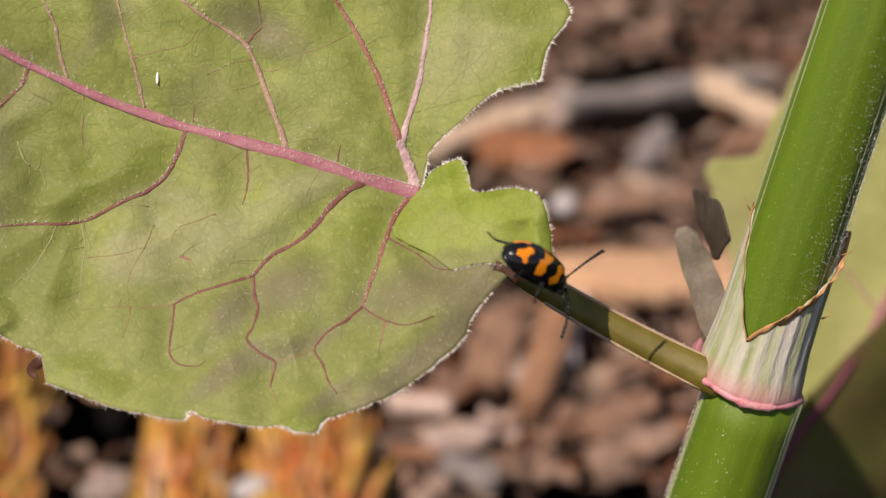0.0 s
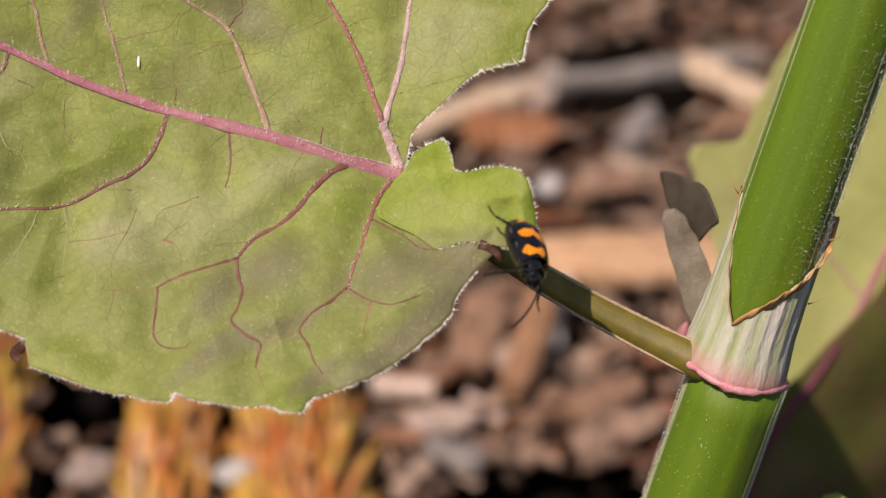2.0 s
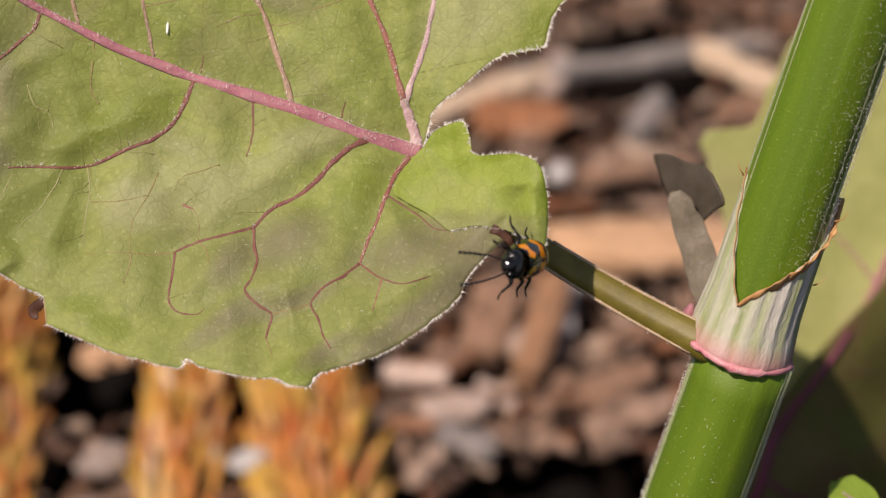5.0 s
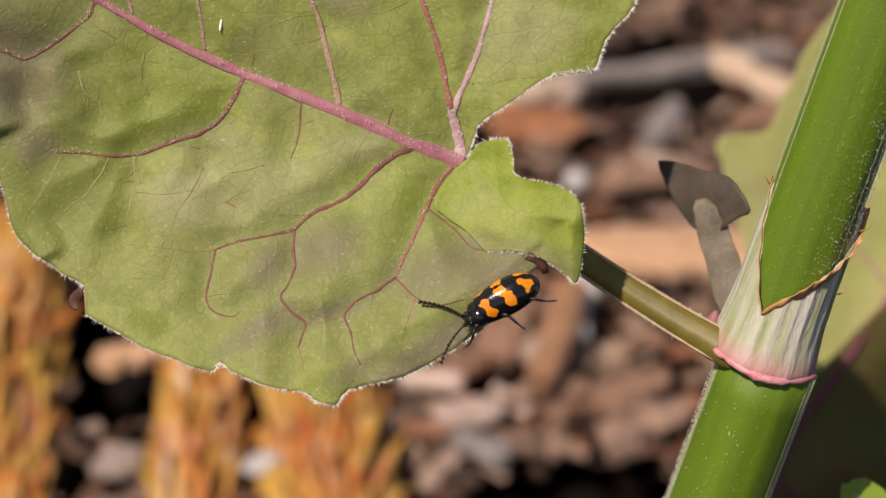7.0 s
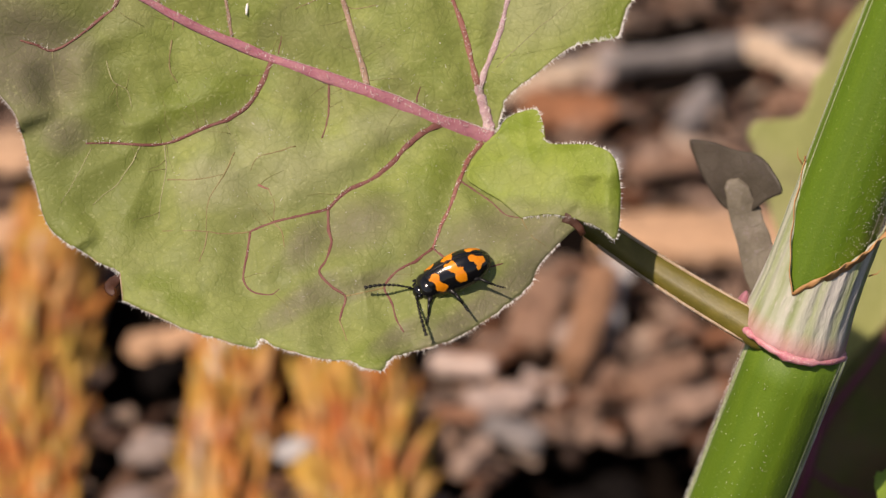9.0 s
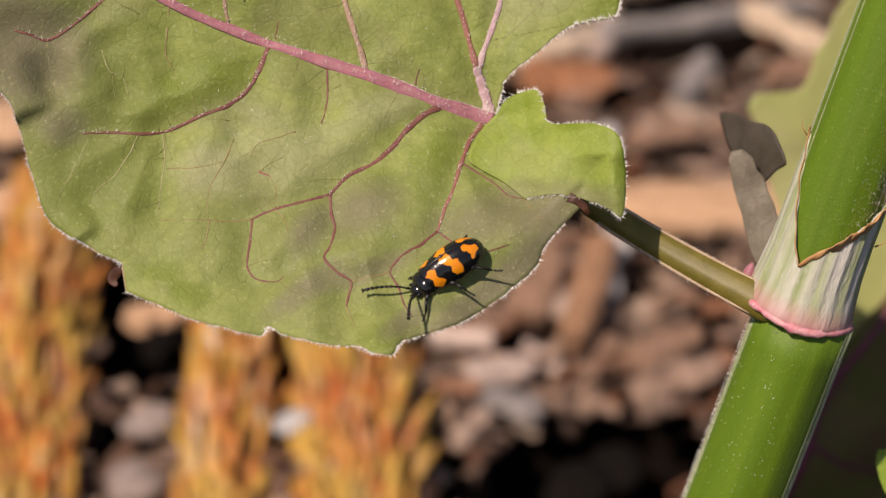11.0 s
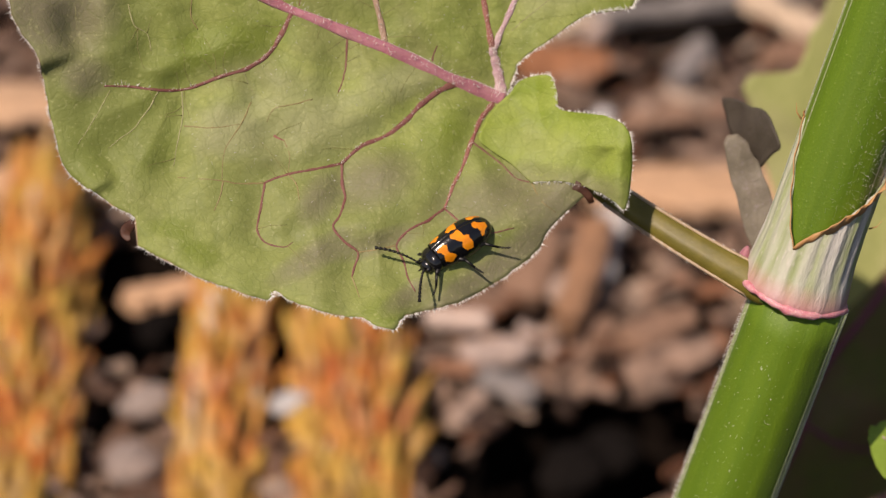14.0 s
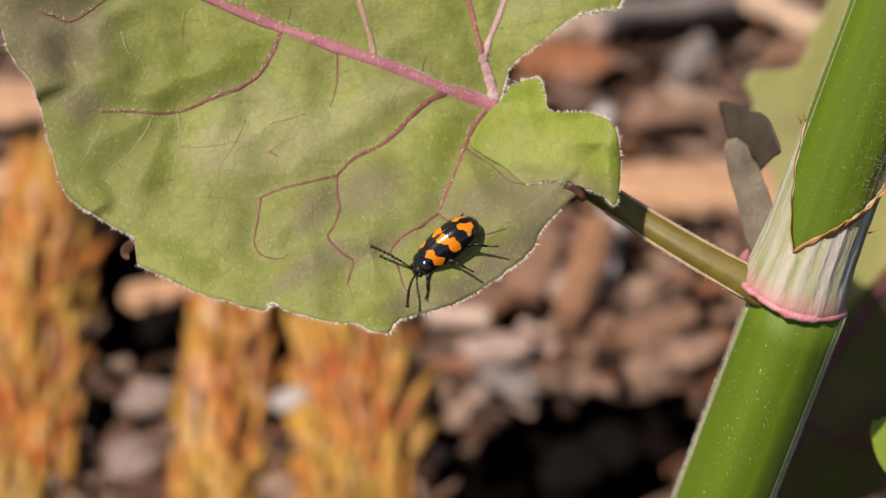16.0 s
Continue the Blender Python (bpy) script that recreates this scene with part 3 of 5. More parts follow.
vein("vein", M_VEIN_DARK, 0.19, 0.07, (-15.4, 5.5), (-16.0, 4.2), (-16.8, 2.9), (-17.7, 2.0), (-18.8, 1.4), (-20.2, 1.0), (-21.7, 0.4), (-22.9, 0.0), (-24.7, -0.1), (-26.6, 0.1), (-28.4, 0.1))
vein("vein", M_VEIN_DARK, 0.24, 0.13, (-3.4, 0.8), (-4.7, 0.3), (-6.0, -0.6), (-7.2, -1.9), (-8.7, -3.1), (-10.5, -3.9), (-11.8, -5.1))
vein("vein", M_VEIN_DARK, 0.12, 0.08, (-11.8, -5.1), (-13.6, -5.5), (-15.6, -5.9), (-17.2, -6.5))
vein("vein", M_VEIN_DARK, 0.09, 0.04, (-17.2, -6.5), (-17.5, -8.5), (-17.7, -9.8), (-17.1, -10.7), (-15.8, -11.0), (-15.2, -10.6))
vein("vein", M_VEIN_FINE, 0.07, 0.03, (-17.2, -6.5), (-19.1, -6.6), (-20.2, -6.4), (-23.3, -6.2))
vein("vein", M_VEIN_DARK, 0.12, 0.07, (-11.8, -5.1), (-11.8, -6.4), (-11.6, -7.6), (-12.0, -8.8), (-12.4, -9.6), (-11.6, -10.6), (-10.7, -11.3), (-10.9, -12.2), (-11.1, -13.0))
vein("vein", M_VEIN_FINE, 0.06, 0.03, (-11.1, -13.0), (-10.8, -13.8), (-10.6, -14.4))
vein("vein", M_VEIN_RED, 0.21, 0.10, (-0.9, -0.6), (-1.4, -1.1), (-2.0, -2.0), (-2.6, -3.4), (-3.2, -5.0), (-4.0, -6.7), (-4.6, -8.2))
vein("vein", M_VEIN_DARK, 0.11, 0.05, (-4.6, -8.2), (-5.9, -9.1), (-7.1, -9.7), (-8.0, -10.8), (-7.5, -11.9), (-7.2, -13.1), (-6.7, -14.0))
vein("vein", M_VEIN_FINE, 0.07, 0.05, (-8.0, -10.8), (-9.4, -11.1), (-10.7, -11.3))
vein("vein", M_VEIN_DARK, 0.08, 0.04, (-4.6, -8.2), (-3.8, -8.9), (-3.1, -9.4), (-1.7, -9.9), (0.2, -9.5))
vein("vein", M_VEIN_RED, 0.08, 0.03, (-3.1, -9.5), (-3.4, -10.4), (-3.8, -11.6))
vein("vein", M_VEIN_DARK, 0.09, 0.05, (-2.5, -3.5), (-1.3, -4.4), (-0.4, -5.1), (0.5, -6.0), (1.6, -6.3))
vein("vein", M_VEIN_FINE, 0.06, 0.03, (-20.1, -6.4), (-20.3, -7.4), (-20.7, -8.5))
vein("vein", M_VEIN_FINE, 0.06, 0.03, (-15.6, -5.9), (-15.0, -6.6), (-14.8, -7.7))
vein("vein", M_CREASE, 0.09, 0.04, (-18.8, 1.4), (-18.5, 0.6), (-18.0, -0.3))
vein("vein", M_CREASE, 0.11, 0.06, (-26.8, 5.8), (-26.4, 4.4), (-25.5, 3.8), (-25.2, 2.6))
vein("vein", M_CREASE, 0.12, 0.06, (-23.1, -0.1), (-23.0, -1.9), (-23.3, -3.6), (-23.6, -5.4))
vein("vein", M_CREASE, 0.12, 0.05, (-24.7, -0.2), (-25.4, -1.5), (-26.4, -2.8), (-28.1, -4.2))
vein("vein", M_CREASE, 0.08, 0.04, (-28.0, -0.2), (-29.2, -2.4), (-30.2, -4.0))
vein("vein", M_CREASE, 0.07, 0.03, (0.3, 4.6), (2.9, 6.8), (5.1, 8.5), (6.8, 9.9))
vein("vein", M_VEIN_RED, 0.10, 0.04, (-16.6, -3.2), (-16.2, -3.4), (-15.9, -3.5))
vein("vein", M_VEIN_DARK, 0.15, 0.07, (-25.5, 10.7), (-26.0, 9.5), (-26.8, 8.9), (-28.8, 7.4), (-30.4, 6.6), (-31.5, 7.0), (-32.5, 7.3))
vein("vein", M_CREASE, 0.09, 0.05, (-30.4, 6.6), (-30.4, 5.3), (-30.3, 3.9))
vein("vein", M_VEIN_FINE, 0.05, 0.02, (-13.9, -0.6), (-15.4, -1.0), (-16.6, -1.3), (-17.1, -2.2))
vein("vein", M_VEIN_FINE, 0.05, 0.02, (-18.2, -0.8), (-18.9, -2.4), (-20.0, -4.2), (-20.2, -6.4))
vein("vein", M_VEIN_FINE, 0.05, 0.02, (-22.9, -2.6), (-20.6, -2.7), (-19.0, -2.4))
vein("vein", M_VEIN_FINE, 0.05, 0.02, (-15.9, -3.5), (-15.5, -4.6), (-15.6, -5.9))
vein("vein", M_VEIN_FINE, 0.05, 0.02, (1.6, -6.3), (2.2, -7.6), (3.2, -8.4))


def blade_height(x, y):
    y = min(y, 14.0)
    h = -0.85 - 0.0215 * x - 0.194 * y + 0.0016 * x * x - 0.0077 * x * y + 0.0122 * y * y
    return h - 1.5 * math.exp(-(x * x + y * y) / 20)


def polyline_gap(x, y, lines):
    best = 1e9
    for a, b in lines:
        dx, dy = b.x - a.x, b.y - a.y
        t = max(0.0, min(1.0, ((x - a.x) * dx + (y - a.y) * dy) / (dx * dx + dy * dy + 1e-12)))
        best = min(best, (x - a.x - t * dx) ** 2 + (y - a.y - t * dy) ** 2)
    return math.sqrt(best)


VEIN_LINES = []
for _, _, width, _, pts in VEINS:
    if width > 0.085:
        c = [Vector((*p, 0)) for p in pts]
        VEIN_LINES += list(zip(c[:-1], c[1:]))


def step(x, y, cx, cy, turn, high, half, sharp, fade):
    """A fold across the blade: the side to the left of its line stands proud, and eases back down."""
    c, t = math.cos(radians(turn)), math.sin(radians(turn))
    along, over = (x - cx) * c + (y - cy) * t, (y - cy) * c - (x - cx) * t
    rise = 1 / (1 + math.exp(-max(-40.0, min(40.0, over / sharp))))
    return high * rise * math.exp(-(along / half) ** 4) * math.exp(-(max(0.0, over) / fade) ** 2)


def quilt(x, y):
    """The blade puffs up between its veins, is finely wrinkled, and its lower margin bends down."""
    g = polyline_gap(x, y, VEIN_LINES)
    puff = 0.62 * (1 - math.exp(-(g / 1.5) ** 2))
    w = noise.noise(Vector((x * 0.33, y * 0.33, 0.4))) * 0.34 + noise.noise(Vector((x * 0.9, y * 0.9, 4.4))) * 0.07
    folds = 0.15 * math.sin(1.2 * x - 0.5 * y + 2 * noise.noise(Vector((x * 0.2, y * 0.2, 7)))) * math.exp(-((x + 27) / 6.0) ** 2) * math.exp(-((y + 1) / 8) ** 2)
    folds += 0.16 * math.sin(1.3 * x + 0.6 + 2 * noise.noise(Vector((x * 0.25, 3, 3)))) * math.exp(-((y + 15.5) / 2.6) ** 2)
    # the strip along the lower margin turns down
    inside = 0.835 * (y + 15.5) - 0.55 * (x + 7.3) + 0.25 * noise.noise(Vector((x * 0.4, 1, 6)))
    ease = 1 / (1 + math.exp(-(x + 7.2) / 0.6))
    folds -= 0.55 * max(0.0, 1.35 - inside) * ease
    # two places where the margin doubles over itself, and two slanting folds low on the blade
    folds += step(x, y, -32.2, 1.35, 22, 0.95, 1.9, 0.14, 4.5) + step(x, y, -28.5, -7.1, 31, 0.7, 1.0, 0.14, 2.2)
    folds += step(x, y, -13.6, -11.2, 32, 0.42, 3.2, 0.30, 3.5) + step(x, y, -8.8, -10.3, 18, 0.30, 3.4, 0.28, 3.0)
    return puff + w + folds


def margin_line(points, steps, closed, seed, tooth):
    line = spline([Vector((*p, 0)) for p in points], steps, closed)
    got = []
    for i, p in enumerate(line):
        got.append(p + Vector((noise.noise(Vector((i * 0.31, seed, 0))), noise.noise(Vector((seed, i * 0.31, 5))), 0)) * tooth)
    return got


def lobe_height(x, y):
    """The basal lobe lifts off the blade and curls over towards its rim."""
    up = max(0.0, 0.52 * (x - 0.3) + 0.10 * min(y, 0) - 0.9)
    rim = max(0.0, x - 7.2)
    h = max(0.25, min(4.8, 0.25 + 0.95 * up)) - 0.42 * rim * rim + 0.30 * noise.noise(Vector((x * 0.5, y * 0.5, 9)))
    near = max(0.0, min(1.0, (y + 6.15) / 2.4)) ** 1.1
    free = max(0.0, min(1.0, (x - 4.9) / 2.8))
    return 0.05 + (h - 0.05) * max(near, free * free * (3 - 2 * free))


def fan_mesh(name, outline, centre, rings, height, mat):
    """A sheet that fans out from a centre to an outline."""
    n = len(outline)
    verts = [Vector((centre.x, centre.y, height(centre.x, centre.y)))]
    for k in range(1, rings + 1):
        f = (k / rings) ** 0.85
        for p in outline:
            q = centre.lerp(p, f)
            verts.append(Vector((q.x, q.y, height(q.x, q.y))))
    faces = [(0, 1 + i, 1 + (i + 1) % n) for i in range(n)]
    for k in range(rings - 1):
        for i in range(n):
            a, b = 1 + k * n + i, 1 + k * n + (i + 1) % n
            faces.append((a, a + n, b + n, b))
    # a thin second skin below gives the blade its thickness
    m = len(verts)
    verts += [v - Vector((0, 0, 0.14)) for v in verts]
    faces += [tuple(reversed([i + m for i in f])) for f in faces]
    edge = 1 + (rings - 1) * n
    for i in range(n):
        a, b = edge + i, edge + (i + 1) % n
        faces.append((a, a + m, b + m, b))
    return mesh_from(name, [v * MM for v in verts], faces, mat)


def fringe(outline, height, count, seed, long, lift=0.5):
    """Fine white bristles along an edge."""
    rng = random.Random(seed)
    mid = sum(outline, Vector()) / len(outline)
    got = []
    for _ in range(count):
        i = rng.randrange(len(outline) - 1)
        p = outline[i].lerp(outline[i + 1], rng.random())
        t = (outline[i + 1] - outline[i])
        out = Vector((t.y, -t.x, 0)).normalized() if t.length > 1e-6 else Vector((1, 0, 0))
        if out.dot(p - mid) < 0:
            out = -out
        root = Vector((p.x, p.y, height(p.x, p.y)))
        tip = root + (out + Vector((rng.gauss(0, 0.4), rng.gauss(0, 0.4), lift + rng.gauss(0, 0.4)))) * long * rng.uniform(0.4, 1.2)
        got.append(hair(root * MM, tip * MM, 0.034 * MM))
    return join(got)


def build_leaf(plant):
    surface = lambda x, y: blade_height(x, y) + quilt(x, y)
    outline = (margin_line(MARGIN_UPPER, 9, False, 2, 0.10) + margin_line(MARGIN_LEFT, 9, False, 7, 0.10)
               + margin_line(MARGIN_LOWER, 9, False, 11, 0.10) + margin_line(MARGIN_INNER, 6, False, 17, 0.02))
    centre = Vector((-13.3, 3.5, 0))
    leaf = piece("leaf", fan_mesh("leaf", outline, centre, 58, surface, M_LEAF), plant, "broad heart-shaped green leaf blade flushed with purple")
    top = lambda x, y: surface(x, y) + 0.06 + max(0.0, lobe_height(x, y))
    rim = margin_line(LOBE_EDGE, 8, False, 23, 0.06)
    seam = margin_line(LOBE_SEAM, 6, False, 29, 0.0)
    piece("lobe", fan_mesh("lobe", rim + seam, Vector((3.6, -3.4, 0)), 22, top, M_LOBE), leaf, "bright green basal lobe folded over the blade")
    for name, mat, a, b, pts in VEINS:
        line = spline([Vector((*p, 0)) for p in pts], 8)
        path = []
        for i, p in enumerate(line):
            wob = 0.05 * noise.noise(Vector((p.x * 1.3, p.y * 1.3, 2)))
            path.append(Vector((p.x + wob, p.y - wob, surface(p.x, p.y) + 0.05 * a)) * MM)
        a, b = (0.5 * a, 0.5 * b) if mat is M_CREASE else (a, b)
        v, f = tube(path, lambda u, a=a, b=b: (a + (b - a) * u) * (1 + 0.22 * math.sin(37 * u + 20 * a) * math.sin(11 * u)) * MM, 8, 0.32 if a > 0.25 else 0.26)
        piece(name, mesh_from(name, v, f, mat), leaf)
    # the faint net of veinlets between the veins
    rng = random.Random(77)
    lines = []
    for _ in range(60):
        a, b = rng.choice(VEIN_LINES)
        p = a.lerp(b, rng.random())
        along = (b - a).normalized()
        way = (Vector((along.y, -along.x, 0)) * rng.choice((1, -1)) + along * rng.gauss(0, 0.45)).normalized()
        path = []
        for k in range(rng.randrange(4, 9)):
            inside = -27 < p.x < (6 if p.y > 8 else -2.5) and -13 < p.y < 17 and p.y > -16 + 0.55 * max(p.x + 8, 0)
            if not inside:
                break
            path.append(Vector((p.x, p.y, surface(p.x, p.y) + 0.012)) * MM)
            way = (way + Vector((rng.gauss(0, 0.16), rng.gauss(0, 0.16), 0))).normalized()
            p = p + way * 0.42
        if len(path) > 3:
            lines.append(tube(path, lambda u: (0.032 - 0.02 * u) * MM, 5, 0.3))
    v, f = join(lines)
    tagged(piece("vein_net", mesh_from("vein_net", v, f, M_VEINLET), leaf), kind="stuff")
    v, f = fringe(outline[:-20], surface, 2000, 3, 0.23)
    tagged(piece("hair_fringe", mesh_from("hair_fringe", v, f, M_HAIR, False), leaf), kind="stuff")
    v, f = fringe(rim, top, 330, 4, 0.20)
    tagged(piece("lobe_fringe", mesh_from("lobe_fringe", v, f, M_HAIR, False), leaf), kind="stuff")
    edge_line = [Vector((p.x, p.y, surface(p.x, p.y) - 0.05)) * MM for p in outline[:-20]]
    v, f = tube(edge_line, lambda u: (0.055 + 0.02 * math.sin(u * 410) * math.sin(u * 97)) * MM, 6, 0.8, False)
    piece("leaf_margin", mesh_from("leaf_margin", v, f, M_MARGIN), leaf, "thin pinkish-brown leaf margin")
    # a dry bit of the margin, curled up on itself
    curl = [Vector((-26.0 - 0.75 * math.sin(k * 0.5), -9.2 - 0.28 * k, surface(-26.0, -9.2) - 0.1 + 0.5 * (1 - math.cos(k * 0.55)))) * MM for k in range(6)]
    v, f = tube(spline(curl, 4), lambda u: (0.42 * math.sin(math.pi * (0.15 + 0.75 * u))) * MM, 10, 0.22)
    piece("dry_curl", mesh_from("dry_curl", v, f, M_DRY), leaf, "dry curled brown bit of the margin")
    rng = random.Random(8)
    parts = []
    for name, mat, a, b, pts in [v for v in VEINS if v[2] > 0.13]:
        line = spline([Vector((*p, 0)) for p in pts], 14)
        for i in range(int(len(line) * (1.6 if a > 0.25 else 0.7))):
            p = rng.choice(line)
            q = p + Vector((rng.gauss(0, a * 0.5), a * rng.uniform(-0.2, 1.1), 0))
            root = Vector((q.x, q.y, surface(q.x, q.y) + a * 0.6))
            parts.append(hair(root * MM, (root + Vector((rng.gauss(0, 0.5), 0.6 + rng.gauss(0, 0.4), 0.8)) * 0.2) * MM, 0.02 * MM))
    for i in range(1300):
        x, y = rng.uniform(-30, 8), rng.uniform(-14, 16)
        root = Vector((x, y, surface(x, y)))
        if polyline_gap(x, y, [(Vector((-12, 0, 0)), Vector((-8, -2, 0)))]) < 11:
            parts.append(hair(root * MM, (root + Vector((rng.gauss(0, 0.6), rng.gauss(0, 0.6), 0.6)) * 0.16) * MM, 0.014 * MM))
    v, f = join(parts)
    tagged(piece("vein_down", mesh_from("vein_down", v, f, M_HAIR, False), leaf), kind="stuff")
    # the dry brown point where the blade runs into its stalk
    tip = [Vector((x, y, surface(x, y) + 0.02)) * MM for x, y in ((4.5, -6.4), (5.1, -6.7), (5.6, -7.2), (5.8, -7.7))]
    v, f = tube(tip, lambda u: (0.42 - 0.20 * u) * MM, 8, 0.22)
    piece("dry_tip", mesh_from("dry_tip", v, f, M_DRY), leaf, "dry reddish-brown corner of the blade")
    # a pale speck stuck to the blade above the midrib
    sx, sy = (-16.9, 9.05)
    z = surface(sx, sy) + 0.12
    v, f = tube([Vector((sx + 0.03 * i, sy + 0.25 * i, z)) * MM for i in (-1.6, -1, 0, 1, 1.7)], lambda u: (0.03 + 0.075 * math.sin(math.pi * min(1, u * 0.9 + 0.05))) * MM, 8)
    piece("speck", mesh_from("speck", v, f, M_SPECK), leaf, "tiny white elongated speck")
    return leaf


def ridged(a, i, ribs=11, deep=0.022):
    return 1 - deep * (0.5 + 0.5 * math.cos(ribs * a)) + 0.012 * noise.noise(Vector((math.cos(a) * 2, math.sin(a) * 2, i * 0.1)))


def internode(name, base, way, length, r0, r1, plant, seed, edges, bare):
    """A ridged, finely hairy length of stem; its own z runs along it."""
    n = 46
    path = [Vector((0.25 * math.sin(i * 0.06 + seed), 0, length * i / (n - 1))) * MM for i in range(n)]
    v, f = tube(path, lambda u: (r0 + (r1 - r0) * u) * MM, 54, 1.0, True, Vector((0, 1, 0)), ridged)
    ob = piece(name, mesh_from(name, v, f, M_STEM), plant)
    turn = Vector(way).to_track_quat("Z", "Y").to_matrix().to_4x4()
    ob.matrix_basis = Matrix.Translation(Vector(base) * MM) @ turn
    face = (turn.inverted() @ Vector((-0.16, 0.02, 1))).to_2d()
    mid = math.atan2(face.y, face.x)
    rng = random.Random(seed)
    parts = []
    for _ in range(12000):
        a, z = rng.uniform(0, 2 * math.pi), rng.uniform(0, 46)
        if math.cos(a - mid) > 0.45 and rng.random() < bare:
            continue
        r = (r0 + (r1 - r0) * z / length) * 0.985
        root = Vector((math.cos(a) * r, math.sin(a) * r, z))
        out = Vector((math.cos(a), math.sin(a), 0.5 + rng.gauss(0, 0.3)))
        parts.append(hair(root * MM, (root + out * rng.uniform(0.06, 0.18)) * MM, 0.017 * MM))
    v, f = join(parts)
    tagged(piece("stem_down", mesh_from("stem_down", v, f, M_HAIR, False), ob), kind="stuff")
    # pale downy ridges along its two edges
    for off, wide in edges:
        a = mid + radians(off)
        line = []
        for i in range(0, n):
            z = length * i / (n - 1)
            rr = (r0 + (r1 - r0) * z / length) * 0.985
            line.append(Vector((0.25 * math.sin(i * 0.06 + seed) + math.cos(a) * rr, math.sin(a) * rr, z)) * MM)
        way_out = Vector((math.cos(a), math.sin(a), 0))
        v, f = tube(line, lambda u, w=wide: w * (1 + 0.12 * math.sin(90 * u) * math.sin(33 * u)) * MM, 10, 0.35, True, way_out)
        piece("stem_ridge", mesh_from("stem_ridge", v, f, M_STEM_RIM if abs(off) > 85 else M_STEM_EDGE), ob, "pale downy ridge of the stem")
    return ob


def sheath_top(a):
    """Height of the sheath's mouth round the stem; a is zero towards the open front."""
    g = math.degrees(a)
    if g < 0:
        return 4.0 + 8.4 * min(1.0, -g / 62) ** 1.15 if g > -120 else 12.2
    return 4.0 + 6.8 * min(1.0, g / 118) ** 0.85 + (1.2 if g > 118 else 0)


def build_sheath(plant, way):
    axis = Vector(way).normalized()
    turn = axis.to_track_quat("Z", "Y").to_matrix().to_4x4()
    # which way round the stem the opening faces, in the sheath's own axes
    inv = turn.to_3x3().inverted()
    face = inv @ Vector((-0.50, -0.2, 0.86))
    front = math.atan2(face.y, face.x)
    n, rows = 128, 26
    verts, faces = [], []
    edge = []
    for j in range(rows):
        for i in range(n):
            a = -math.pi + 2 * math.pi * i / n
            top = sheath_top(a) + 0.22 * noise.noise(Vector((a * 4, 0, 1)))
            z = -0.3 + (top + 0.3) * j / (rows - 1)
            r = 3.36 + 0.55 * math.exp(-(max(z, 0) / 2.6) ** 1.3) + 0.06 * math.sin(23 * a) * min(1, z / 3) + 0.05 * noise.noise(Vector((math.cos(a) * 3, math.sin(a) * 3, z * 0.5)))
            if z < 0.2:
                r -= 0.5 * (0.2 - z) ** 1.5
            b = a + front
            verts.append(Vector((math.cos(b) * r, math.sin(b) * r, z)) * MM)
            if j == rows - 1:
                edge.append(Vector((math.cos(b) * (r + 0.05), math.sin(b) * (r + 0.05), z)) * MM)
    for j in range(rows - 1):
        for i in range(n):
            a, b = j * n + i, j * n + (i + 1) % n
            faces.append((a, b, b + n, a + n))
    me = mesh_from("sheath", verts, faces, M_SHEATH)
    sheath = piece("sheath", me, plant, "pale ribbed papery sheath with a split mouth")
    sheath.matrix_basis = Matrix.Translation((axis * 1.25 + Vector((-0.36, 0, 0))) * MM) @ turn
    solid = sheath.modifiers.new("thickness", "SOLIDIFY")
    solid.thickness, solid.offset = 0.00012, -1
    # the frayed brown margin of its mouth
    verts, faces = [], []
    for i in range(n + 1):
        a = -math.pi + 2 * math.pi * (i % n) / n
        e = edge[i % n]
        wide = (0.42 if a > 0 else 0.16) + 0.35 * abs(noise.noise(Vector((a * 5, 3, 3)))) + (0.35 if 0.5 < a < 2.2 else 0.0)
        out = Vector((e.x, e.y, 0)).normalized()
        curl = (0.10 + 0.10 * noise.noise(Vector((a * 7, 1, 1)))) * MM
        verts += [e + Vector((0, 0, -wide * 0.6 * MM)) + out * 0.03 * MM, e + out * 0.07 * MM, e + Vector((0, 0, wide * 0.45 * MM)) + out * curl * (1 + 2 * (a > 0.4))]
    for i in range(n):
        for k in range(2):
            a = i * 3 + k
            faces.append((a, a + 3, a + 4, a + 1))
    rim = piece("sheath_margin", mesh_from("sheath_margin", verts, faces, M_PAPER), sheath, "frayed brown papery margin")
    solid = rim.modifiers.new("thickness", "SOLIDIFY")
    solid.thickness = 0.00006
    # pink ring at the node
    ring = [Vector((math.cos(t) * 3.74, math.sin(t) * 3.74, -0.15 + 0.12 * math.sin(3 * t))) * MM for t in np.linspace(0, 2 * math.pi, 49)]
    v, f = tube(ring, lambda u: (0.33 + 0.06 * math.sin(u * 31) + 0.05 * math.sin(u * 87) + 0.05 * math.sin(u * 143)) * MM, 10, 0.9, False, Vector((0, 0, 1)))
    piece("node_ring", mesh_from("node_ring", v, f, M_SCAR), sheath, "swollen pink ring at the node")
    bud = blob(0.42, 0.5, 0.85, (0, 0, 0), lambda c: Vector((c.x * (1 - 0.35 * c.z), c.y * (1 - 0.35 * c.z), c.z)), 20)
    spot = inv @ Vector((-3.45, 2.35, -0.1))
    piece("axil_bud", mesh_from("axil_bud", *bud, M_VEIN), sheath, "small pink bud in the leaf axil", at=Matrix.Translation(spot * MM))
